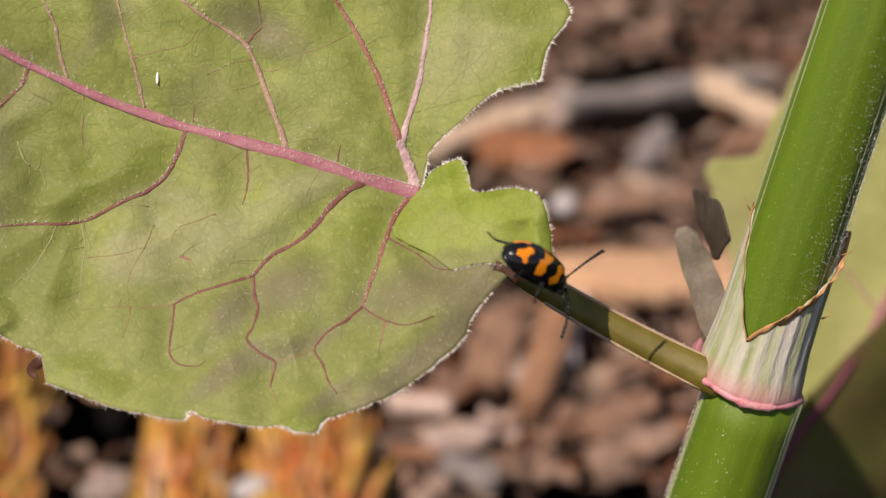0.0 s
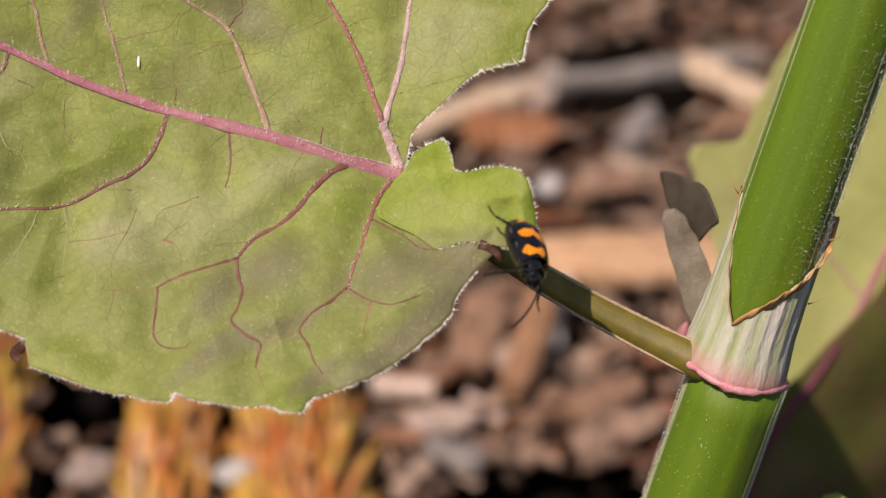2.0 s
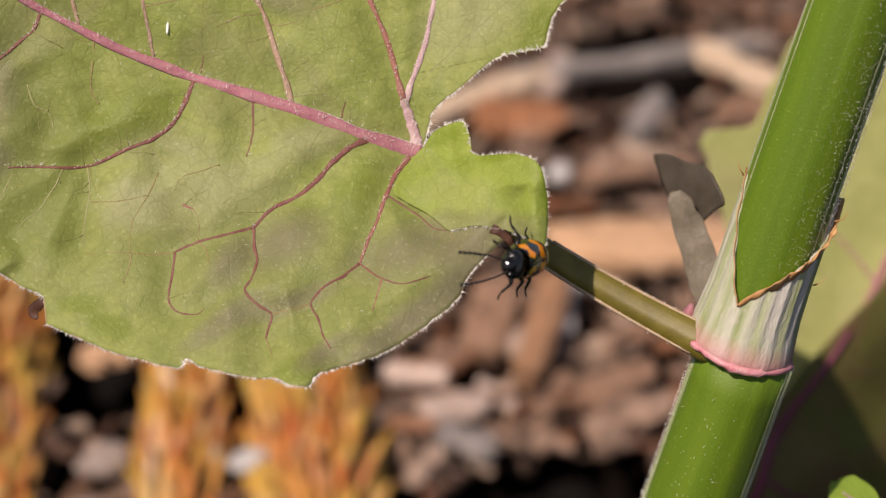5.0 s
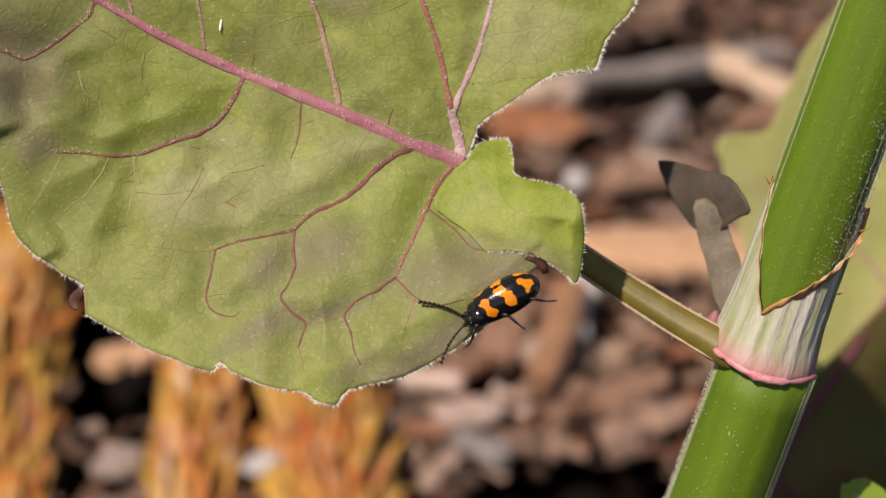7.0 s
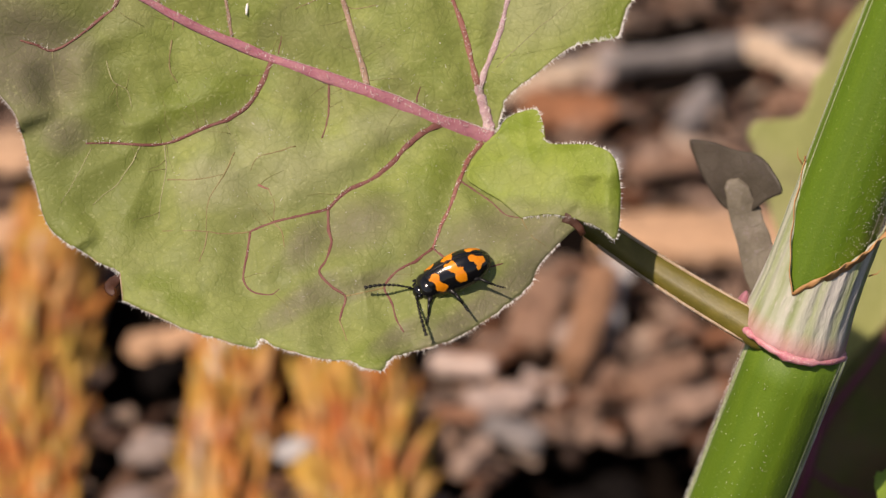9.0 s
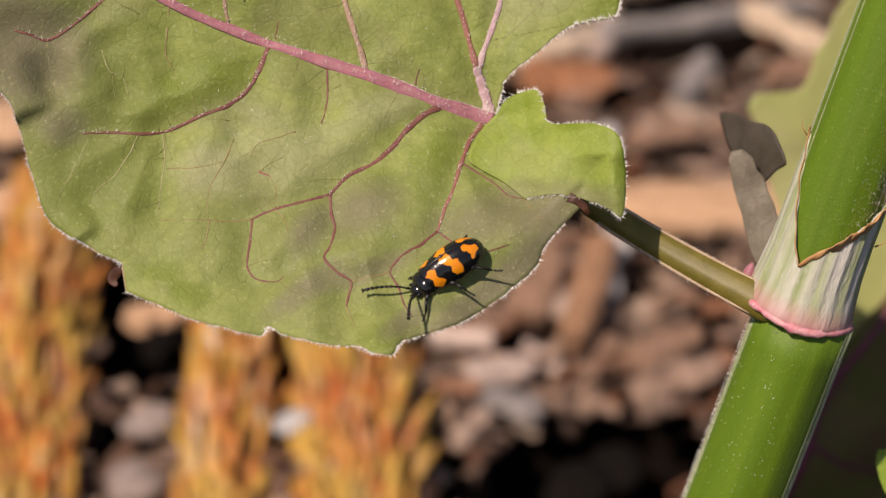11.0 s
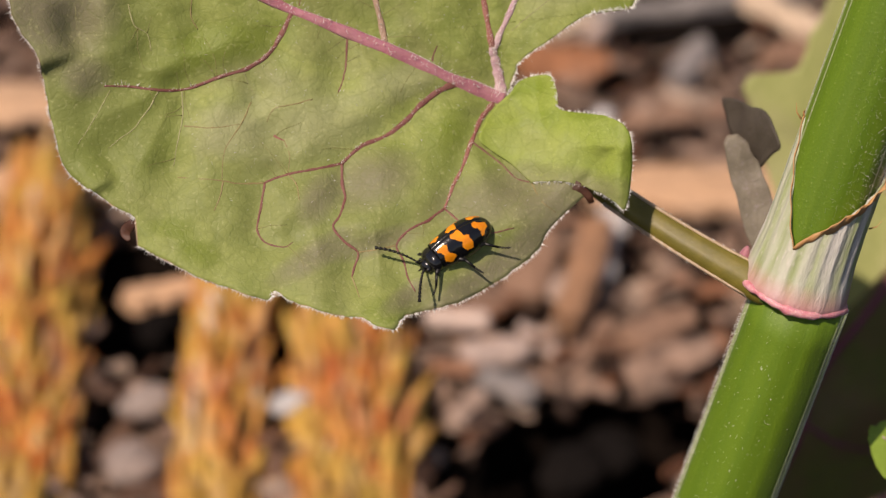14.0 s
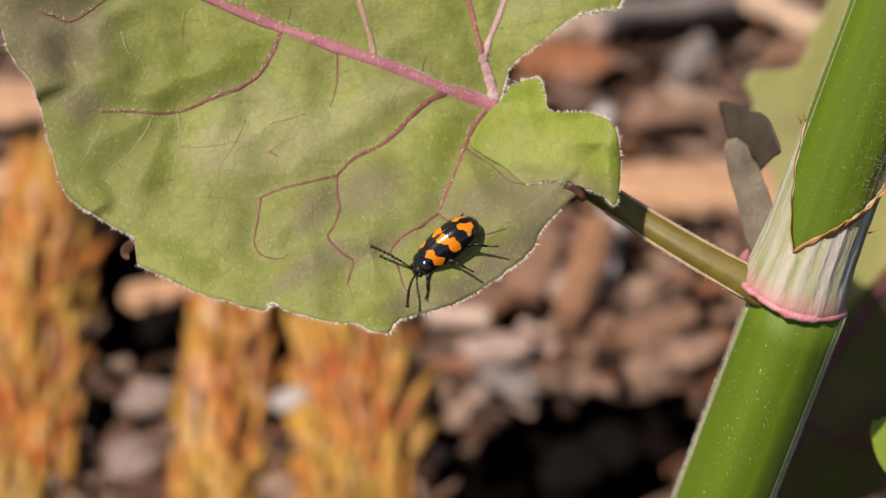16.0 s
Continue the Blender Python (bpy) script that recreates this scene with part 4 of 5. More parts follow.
    for a, z, s in ((1.75, 6.2, 1), (1.62, 11.2, 1), (-1.25, 12.0, -1)):
        b = a + front
        out = Vector((math.cos(b), math.sin(b), 0))
        p = (out * 3.5 + Vector((0, 0, z))) * MM
        v, f = tube([p, p + (out * 0.45 + Vector((0, 0, 0.35))) * MM, p + (out * 0.7 + Vector((0, 0, 1.0))) * MM], lambda u: (0.16 - 0.14 * u) * MM, 5, 0.4)
        piece("sheath_shred", mesh_from("sheath_shred", v, f, M_PAPER), sheath)
    return sheath


PETIOLE_REACH = (-17.95, 12.46, -6.40)


def build_petiole(plant, reach):
    """The leaf stalk: gently bowed, grooved, with two pale hairy ridges. It points along reach."""
    end = Vector(reach)
    side = Vector((0.6, 0.8, 0)).normalized()
    path = []
    n = 34
    for i in range(n):
        u = -0.07 + 1.07 * i / (n - 1)
        if u < 0:
            path.append((end * u * 0.25 + Vector((-0.55, -0.05, 0.9)) * 40 * u) * MM)
            continue
        path.append((end * u - side * (3.6 * u * (1 - u)) * 0.55 - Vector((0, 0, 6.5 * u * (1 - u)))) * MM)
    groove = lambda a, i: 1 - 0.10 * math.exp(-((a - 1.4) / 0.35) ** 2) + 0.02 * math.sin(5 * a)
    v, f = tube(path, lambda u: (1.20 - 0.40 * u + 0.25 * math.exp(-u * 7)) * MM, 28, 0.85, True, Vector((0, 0, 1)), groove)
    pet = piece("leaf_stalk", mesh_from("leaf_stalk", v, f, M_PETIOLE), plant, "olive-green leaf stalk with pale hairy ridges")
    rng = random.Random(12)
    for s in (1, -1):
        rail = []
        for i, p in enumerate(path[4:-13]):
            u = i / (n - 1)
            d = (path[i + 5] - path[i + 3]).normalized()
            sd = d.cross(Vector((0, 0, 1))).normalized()
            r = (1.22 - 0.42 * u) * MM
            rail.append(p + sd * (r * 0.90 * s) + Vector((0, 0, r * 0.42)))
        v, f = tube(rail, lambda u: 0.13 * MM, 6, 0.8)
        piece("ridge", mesh_from("ridge", v, f, M_RIDGE), pet)
        parts = []
        for _ in range(620):
            p = rng.choice(rail).lerp(rng.choice(rail), 0.0) + Vector((rng.gauss(0, 0.10), rng.gauss(0, 0.10), 0)) * MM
            parts.append(hair(p, p + Vector((rng.gauss(0, 0.06), 0.08 * -s + rng.gauss(0, 0.06), 0.08)) * MM, 0.014 * MM))
        v, f = join(parts)
        tagged(piece("ridge_down", mesh_from("ridge_down", v, f, M_HAIR, False), pet), kind="stuff")
    return pet


UP_STEM, DOWN_STEM = (0.280, 0.885, 0.36), (-0.275, -0.87, -0.40)


def build_plant():
    plant = new("knotted_plant")
    tagged(plant, "green hairy plant stem with a papery sheath and one broad leaf", "plant")
    internode("upper_stem", (-0.1, 0.4, 0), UP_STEM, 60, 3.28, 3.08, plant, 1, ((88, 0.22), (80, 0.26), (62, 0.09), (-88, 0.24), (-80, 0.26), (-62, 0.09)), 0.1)
    internode("lower_stem", (0.42, 0.9, 0.4), DOWN_STEM, 128, 3.45, 3.7, plant, 2, ((88, 0.3), (78, 0.42), (68, 0.18), (-68, 0.18), (-78, 0.42), (-88, 0.3)), 0.90)
    build_sheath(plant, UP_STEM)
    pet = build_petiole(plant, PETIOLE_REACH)
    leaf = build_leaf(plant)
    return plant, pet, leaf


# ---- other leaves of the bed, on their own stalks ----
VIEW_TURN = Matrix((RIGHT, UP, BACK)).transposed().to_4x4()


def standing_leaf(name, origin, outline, centre, mat, vein_mat, veins, bulge, label, seed, thick, size=1.0, tilt=0.0):
    """A leaf that leans towards the light, on a stalk from the soil. Plan in millimetres in its own plane."""
    leaf = new(name)
    outline = [(x * size, y * size) for x, y in outline]
    centre = (centre[0] * size, centre[1] * size)
    veins = [([(x * size, y * size) for x, y in pts], w * size) for pts, w in veins]
    # tilt: turns the blade about its own slanting edge, away from the sun
    edge = Matrix.Translation(Vector((-4.0, 4.3, 0)) * size * MM)
    leaf.matrix_world = Matrix.Translation(Vector(origin) * MM) @ VIEW_TURN @ edge @ Matrix.Rotation(radians(tilt), 4, Vector((0.70, 0.72, 0))) @ edge.inverted()
    height = lambda x, y: bulge * 0.012 * ((x - centre[0]) ** 2 + (y - centre[1]) ** 2) + 0.9 * noise.noise(Vector((x * 0.12, y * 0.12, seed)))
    rim = margin_line(outline, 8, True, seed, 0.25)
    piece("blade", fan_mesh("blade", rim, Vector((*centre, 0)), 24, height, mat), leaf)
    for pts, r in veins:
        path = [Vector((p.x, p.y, height(p.x, p.y) + 0.1)) * MM for p in spline([Vector((*q, 0)) for q in pts], 8)]
        v, f = tube(path, lambda u, r=r: r * (1 - 0.6 * u) * MM, 6, 0.7)
        piece("vein", mesh_from("vein", v, f, vein_mat), leaf)
    # stalk: from the end of the first vein, down and back to the soil
    start = Vector((*veins[0][0][0], height(*veins[0][0][0]) - 0.3)) * MM
    world_start = leaf.matrix_world @ start
    foot = Vector((world_start.x + 0.012, world_start.y + 0.03, -0.004))
    bend = world_start.lerp(foot, 0.4) + Vector((0.004, 0.012, 0.004))
    back = leaf.matrix_world.inverted()
    path = spline([back @ p for p in (world_start, bend, foot)], 10)
    v, f = tube(path, lambda u: thick * MM, 10)
    piece("leaf_stalk", mesh_from("leaf_stalk", v, f, vein_mat), leaf)
    return tagged(leaf, label, "leaf")


def build_back_leaves():
    standing_leaf("background_leaf", (44.3, 63.1, 82.2),
                  [(-11.0, 10.0), (-7.1, 10.7), (-5.5, 14.1), (-3.2, 18.3), (0.6, 22.7), (6.1, 24.6), (13.1, 19.0), (14.5, 6.9), (10.4, 2.4), (4.5, -5.0), (-0.4, -10.2), (-3.2, -13.4), (-5.9, -8.8), (-7.8, -2.3), (-9.4, 2.8), (-10.8, 7.4)],
                  (1.5, 6.0), M_PALE, M_VEIN, [([(-1.5, -10.8), (0.6, -7.2), (4.3, 0.0), (6.2, 3.8), (9.0, 11.0)], 0.50), ([(3.0, -2.4), (0.6, 0.8), (-2.4, 3.2)], 0.14), ([(6.0, 3.4), (10.7, 4.2)], 0.13)],
                  0.5, "pale yellowish-green leaf behind the stem", 31, 0.8, 1.22)
    # the back leaf's shaded half, added as a blade of its own, coloured dark
    standing_leaf("shaded_half_leaf", (43.1, 45.9, 70.5),
                  [(-5.6, 3.0), (-4.0, 4.6), (-2.2, 7.0), (0.6, 9.6), (4.2, 12.6), (11.0, 18.5), (24.0, 16.0), (28.0, 4.0), (19.0, -8.0), (6.0, -13.0), (-4.0, -15.0), (-8.0, -9.0), (-6.8, -0.9)],
                  (3.0, 0.0), M_SHADED_LEAF, M_SHADED_VEIN, [([(-6.2, -13.0), (-5.8, -8.0), (-5.0, -2.0), (-3.6, 2.0), (-0.6, 6.6), (1.4, 9.4)], 0.62), ([(-5.2, -2.8), (0.0, -6.0), (8.0, -9.0)], 0.2)],
                  -0.5, "shaded half of the background leaf as a separate darkened blade with a magenta midrib", 37, 0.5, 1.22, 40)
    standing_leaf("small_fresh_leaf", (34.4, 1.3, 100.9), [(-1.8, 1.3), (-1.3, 1.9), (0.4, 2.1), (2.1, 0.4), (1.3, -2.6), (-0.6, -2.1), (-1.6, -0.4)], (0.2, 0.0),
                  M_FRESH, M_VEIN_PALE, [([(1.2, -2.0), (0.4, 0.0), (-0.8, 1.0)], 0.15)], 0.8, "small bright green leaf low in the bed", 41, 0.4)


def build_withered_leaf(plant):
    """A limp grey leaf behind the sheath, whose tip flaps in the wind."""
    height = lambda x, y: 0.5 * noise.noise(Vector((x * 0.4, y * 0.4, 50)))
    rim = margin_line([(0.6, 0.0), (-0.8, 1.2), (-1.6, 4.0), (-2.4, 7.0), (-2.6, 8.8), (-1.6, 9.2), (-0.4, 7.6), (0.6, 5.2), (1.2, 2.6)], 8, True, 51, 0.12)
    blade = piece("withered_leaf", fan_mesh("withered_leaf", rim, Vector((-0.9, 4.2, 0)), 12, height, M_GREYPALE), plant, "limp faded grey-green withered leaf")
    blade.matrix_basis = pose(-1.4 * MM, 3.2 * MM, -6.2 * MM)
    rim = margin_line([(0.3, -0.3), (-0.6, 1.3), (-1.8, 2.3), (-4.2, 2.9), (-7.6, 3.7), (-8.1, 3.2), (-7.0, 1.0), (-5.5, -1.2), (-3.0, -1.9), (-1.2, -1.0)], 5, True, 57, 0.10)
    flap = piece("flap", fan_mesh("flap", rim, Vector((-3.6, 0.7, 0)), 10, height, M_GREY), blade, "dark grey shrivelled leaf tip")
    return flap


# ---- what lies on the ground ----
def build_ground_things():
    chip("twig", 44, 239.5, 48, 4.6, 4.0, 18, M_TWIG, "weathered grey twig lying on the mulch", "twig", 1, 3, 2)
    chip("twig", 14.5, 227.0, 27.0, 6.5, 4.0, 28, M_BEIGE, "bleached beige stick lying on the mulch", "twig", 2, 3, -3)
    chip("twig", 61.2, 235.7, 21.0, 5.5, 4.0, -46, M_BEIGE, "pale stripped stick on the mulch", "twig", 3, 3)
    chip("wood_chip", 21, 222, 15, 11, 4, 10, M_REDBARK, "reddish-brown bark chip on dark mulch", "wood chip", 4, 2, 8)
    chip("wood_chip", 43.5, 180, 40, 13, 5, 2, M_WOOD, "broad pale orange wood chip on dark mulch", "wood chip", 5, 3, 3)
    chip("wood_chip", 26.6, 177, 17, 3.6, 2, 97, M_PEBBLE, "whitish splinter of wood on the mulch", "wood chip", 6, 4, 6)
    chip("wood_chip", 25.2, 164, 12, 3.4, 2, 84, M_PEBBLE, "whitish splinter of wood on the mulch", "wood chip", 61, 4, -5)
    chip("wood_chip", 14, 163, 17, 8, 3, 78, M_DULL, "brown flake of bark on the mulch", "wood chip", 7, 2, -6)
    chip("wood_chip", 21.6, 156, 25, 5.5, 4, 76, M_RUST, "rust-brown splinter of stalk on the mulch", "wood chip", 71, 5, -3)
    chip("wood_chip", 8, 140, 10.1, 5, 3, 20, M_PINKCHIP, "pinkish-grey rough wood chip on the mulch", "wood chip", 8, 3, 5)
    chip("wood_chip", 3, 148, 9.4, 3.7, 3, -15, M_PINKCHIP, "pinkish-grey rough wood chip on the mulch", "wood chip", 9, 3, -5)
    chip("wood_chip", 32, 147, 13, 6, 4, 40, M_DULL, "brown flake of bark on the mulch", "wood chip", 10, 1, 8)
    chip("wood_chip", 36, 203, 13, 5, 3, 25, M_DULL, "brown flake of bark on the mulch", "wood chip", 11, 3, 5)
    chip("wood_chip", 43, 222, 11, 6, 4, 60, M_TWIG, "grey weathered wood chip on the mulch", "wood chip", 12, 2, -8)
    chip("wood_chip", 28, 236, 12.5, 5, 4, 75, M_PINKCHIP, "pinkish-grey rough wood chip on the mulch", "wood chip", 13, 2, 6)
    chip("wood_chip", 62, 224, 14, 5, 4, 15, M_DULL, "brown flake of bark on the mulch", "wood chip", 14, 2, 5)
    chip("wood_chip", -40.5, 153, 12, 5, 3, 25, M_WOOD, "tan splinter of wood over a dark hollow", "wood chip", 15, 4, 4)
    chip("wood_chip", -72, 205, 40, 12, 5, 8, M_WOOD, "tan split wood chip on the mulch", "wood chip", 16, 3, 3)
    chip("wood_chip", -66, 181, 36, 11, 5, 3, M_WOOD, "tan split wood chip on the mulch", "wood chip", 17, 3, -3)
    chip("wood_chip", 47, 128, 12.5, 4.3, 4, 35, M_PINKCHIP, "pinkish-grey rough wood chip on the mulch", "wood chip", 18, 2, 6)
    chip("wood_chip", 7.1, 143.7, 8.6, 3.7, 3, 20, M_PINKCHIP, "pinkish-grey rough wood chip on the mulch", "wood chip", 31, 1, 6)
    chip("wood_chip", 9.7, 135.1, 9, 5, 3, -20, M_TWIG, "grey weathered wood chip on the mulch", "wood chip", 32, 1, 6)
    chip("wood_chip", 4, 129.3, 7.8, 3.1, 3, 60, M_PINKCHIP, "pinkish-grey rough wood chip on the mulch", "wood chip", 33, 1, 6)
    chip("wood_chip", 14.5, 145.7, 7, 2.5, 3, -40, M_PINKCHIP, "pinkish-grey rough wood chip on the mulch", "wood chip", 35, 1, 6)
    chip("wood_chip", 32.3, 136.4, 9, 5, 3, 50, M_BARK, "brown flake of bark on the mulch", "wood chip", 36, 1, 6)
    pebble(26.6, 199.7, 4.3, M_WHITE, "small round whitish pebble", 1.5, 5, 0.9)
    chip("wood_chip", 19.5, 156, 10.1, 3.7, 3, 65, M_PINKCHIP, "pinkish-grey rough wood chip on the mulch", "wood chip", 38, 4, 6)
    pebble(-41.5, 117, 8.0, M_STONE, "pinkish-grey stone between dried tufts", 7.5, 1)
    pebble(-41.0, 131, 6.5, M_STONE, "pinkish-grey stone between dried tufts", 17.5, 1, 0.7, 1.3, 40)
    pebble(-20.6, 126.5, 4.6, M_PEBBLE, "small whitish stone between dried tufts", 27.5, 5, 0.6, 1.35, 30)
    # lumps added to blacken four hollows, their shade put into the colour
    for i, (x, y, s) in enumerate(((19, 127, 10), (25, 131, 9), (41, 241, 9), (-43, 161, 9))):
        ob = pebble(x, y, s, M_HOLLOW_SHADE, "black lump added to fill in the shade of a hollow", 60 + i, -9, 0.6)
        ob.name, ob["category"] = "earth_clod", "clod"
    strand_tuft((-56.5, 92.0, -1.0), (-59.5, 176.0, 11.0), 7.8, 940, 3, "shaggy rust and ochre tuft of dried strands")
    strand_tuft((-29.2, 92.0, -1.0), (-30.6, 172.0, 12.0), 6.3, 760, 4, "shaggy orange tuft of dried strands")
    strand_tuft((-12.0, 92.0, -1.0), (-12.6, 168.0, 12.0), 8.4, 1000, 5, "shaggy orange and yellow tuft of dried strands")


# ---- the beetle ----
# orange patches of a wing case: place and reach along it and across it
PATCHES = ((0.11, 0.28, 0.085, 0.14), (0.15, 0.64, 0.090, 0.15), (0.11, 0.46, 0.055, 0.14), (0.40, 0.13, 0.085, 0.16), (0.47, 0.40, 0.100, 0.17), (0.48, 0.62, 0.080, 0.12),
           (0.75, 0.18, 0.065, 0.12), (0.79, 0.44, 0.080, 0.21), (0.85, 0.30, 0.055, 0.14))
# black bites out of them
BITES = ((0.205, 0.44, 0.055, 0.085), (0.03, 0.40, 0.045, 0.09), (0.555, 0.20, 0.060, 0.10), (0.375, 0.44, 0.045, 0.09), (0.70, 0.42, 0.045, 0.10), (0.86, 0.60, 0.05, 0.10))


def elytron(side):
    """One wing case: x forward, y to the beetle's left, z up."""
    ns, na = 96, 50
    verts, faces, tone = [], [], []
    for i in range(ns + 1):
        s = i / ns
        x = 1.78 - 4.62 * s
        w = 1.26 * min(1.0, 0.80 + 0.50 * s) * math.sqrt(max(0.0, 1 - max(0.0, (s - 0.45) / 0.55) ** 2.5))
        h = 1.44 * math.sqrt(1 - 0.75 * ((s - 0.45) / 0.62) ** 2) * math.sqrt(max(0.0, 1 - max(0.0, (s - 0.55) / 0.45) ** 2.7))
        for k in range(na + 1):
            a = math.radians(108) * k / na
            dip = 0.035 * math.exp(-(a / 0.05) ** 2)
            verts.append(Vector((x - 0.12 * (1 - s) * math.sin(a), side * (0.012 + w * math.sin(a)), h * math.cos(a) - dip - 0.15)) * MM)
    for i in range(ns):
        for k in range(na):
            q = (i * (na + 1) + k, i * (na + 1) + k + 1, (i + 1) * (na + 1) + k + 1, (i + 1) * (na + 1) + k)
            faces.append(q if side < 0 else tuple(reversed(q)))
            s, t = (i + 0.5) / ns, (k + 0.5) / na
            s, t = s + 0.030 * noise.noise(Vector((s * 14, t * 7, 3))), t + 0.050 * noise.noise(Vector((s * 12, t * 8, 9)))
            field = sum(math.exp(-0.9 * (((s - cs) / rs) ** 2 + ((t - ct) / rt) ** 2) ** 1.5) for cs, ct, rs, rt in PATCHES)
            field -= sum(math.exp(-0.9 * (((s - cs) / rs) ** 2 + ((t - ct) / rt) ** 2) ** 1.5) for cs, ct, rs, rt in BITES)
            tone.append(1 if field > 0.42 and t > 0.035 else 0)
    me = mesh_from("elytron", verts, faces, M_SHELL)
    me.materials.append(M_ORANGE)
    me.polygons.foreach_set("material_index", tone)
    return me


def blob(rx, ry, rz, at, shape=None, seg=28):
    bm = bmesh.new()
    bmesh.ops.create_uvsphere(bm, u_segments=seg, v_segments=seg // 2, radius=1.0)
    for v in bm.verts:
        c = v.co.copy()
        if shape:
            c = shape(c)
        v.co = (Vector((c.x * rx, c.y * ry, c.z * rz)) + Vector(at)) * MM
    verts, faces = [v.co.copy() for v in bm.verts], [tuple(v.index for v in f.verts) for f in bm.faces]
    bm.free()
    return verts, faces


LEG_ROOTS = [(1.75, 0.45, -44), (0.75, 0.6, 30), (-0.45, 0.6, 58)]


def leg_mesh(side, long):
    """From the hip at its origin, out along y: thigh, shin, and a foot of small joints."""
    y = side
    knee, ankle = Vector((0, 1.25 * y * long, 0.30)), Vector((0.05, 2.05 * y * long, -0.24))
    bits = [tube([Vector((0, 0, 0)) * MM, knee * 0.5 * MM + Vector((0, 0, 0.05)) * MM, knee * MM], lambda u: (0.12 + 0.10 * math.sin(math.pi * u)) * MM, 8, 1, True, Vector((1, 0, 0))),
            tube([knee * MM, knee.lerp(ankle, 0.5) * MM, ankle * MM], lambda u: (0.105 - 0.015 * u) * MM, 7, 1, True, Vector((1, 0, 0)))]
    toe = ankle.copy()
    for i in range(4):
        nxt = toe + Vector((0.03, 0.19 * y * long, -0.06 if i < 2 else 0.0))
        mid = toe.lerp(nxt, 0.5)
        bits.append(blob(0.085, 0.11, 0.07, mid, None, 8))
        toe = nxt
    for s in (1, -1):
        bits.append(tube([toe * MM, (toe + Vector((0.07 * s, 0.1 * y, -0.03))) * MM], lambda u: (0.03 - 0.02 * u) * MM, 4))
    return mesh_from("leg", *join(bits), M_LEG)


def antenna_mesh():
    """Eleven beads in a row, each widening towards its tip."""
    path, radii = [], []
    at = Vector((0, 0, 0))
    way = Vector((1, 0, 0.42))
    for i in range(11):
        ln = 0.40 if i == 0 else 0.18 if i == 1 else 0.32
        wide = 0.11 if i == 0 else 0.080 + 0.006 * i
        for u, r in ((0.0, 0.042), (0.3, 0.65 * wide), (0.65, 0.9 * wide), (0.9, wide), (0.99, 0.048)):
            path.append((at + way.normalized() * ln * u) * MM)
            radii.append(r * MM)
        at = at + way.normalized() * ln
        way += Vector((0, 0, -0.085))
    n = len(path) - 1
    return mesh_from("antenna", *tube(path, lambda u: radii[round(u * n)], 8, 1, True, Vector((0, 1, 0))), M_LEG)


def build_beetle():
    beetle = new("beetle")
    tagged(beetle, "glossy black beetle with orange zigzag patches on its back", "beetle")
    for side in (1, -1):
        piece("elytron", elytron(side), beetle, "shiny black wing case with orange patches")
    belly = lambda c: Vector((c.x, c.y * (1 - 0.12 * c.x), c.z * (0.8 if c.z > 0 else 1.0)))
    piece("abdomen", mesh_from("abdomen", *blob(2.2, 1.06, 0.62, (-0.5, 0, -0.44), belly), M_SHELL), beetle)
    piece("thorax", mesh_from("thorax", *blob(1.0, 0.80, 0.56, (1.35, 0, -0.42)), M_SHELL), beetle)
    collar = lambda c: Vector((math.copysign(abs(c.x) ** 0.8, c.x), math.copysign(abs(c.y) ** 0.75, c.y), c.z * (1 - 0.15 * c.x)))
    piece("pronotum", mesh_from("pronotum", *blob(0.64, 1.00, 0.78, (1.96, 0, -0.14), collar), M_SHELL), beetle, "black glossy neck shield")
    head = piece("head", mesh_from("head", *blob(0.50, 0.66, 0.54, (2.52, 0, -0.28), lambda c: Vector((c.x, c.y * (1 - 0.25 * c.x), c.z))), M_SHELL), beetle)
    for side in (1, -1):
        piece("eye", mesh_from("eye", *blob(0.17, 0.14, 0.19, (2.66, 0.56 * side, -0.14), None, 16), M_SHELL), head)
        bits = [blob(0.20, 0.05, 0.05, (3.02, 0.16 * side, -0.48), None, 8)]
        piece("mouthpart", mesh_from("mouthpart", *join(bits), M_LEG), head)
    feelers = []
    shared = antenna_mesh()
    for side in (1, -1):
        feelers.append(piece("antenna", shared, beetle, "long black beaded antenna"))
    legs = []
    for side in (1, -1):
        for (x, y, turn), long in zip(LEG_ROOTS, (0.80, 0.85, 1.05)):
            leg = piece("leg", leg_mesh(side, long), beetle)
            legs.append((leg, x, y * side, turn * side, side))
    return beetle, feelers, legs


# ---- build ----
build_ground()
build_ground_things()
build_back_leaves()
plant, petiole, leaf = build_plant()
flap = build_withered_leaf(plant)
beetle, feelers, legs = build_beetle()
build_litter()

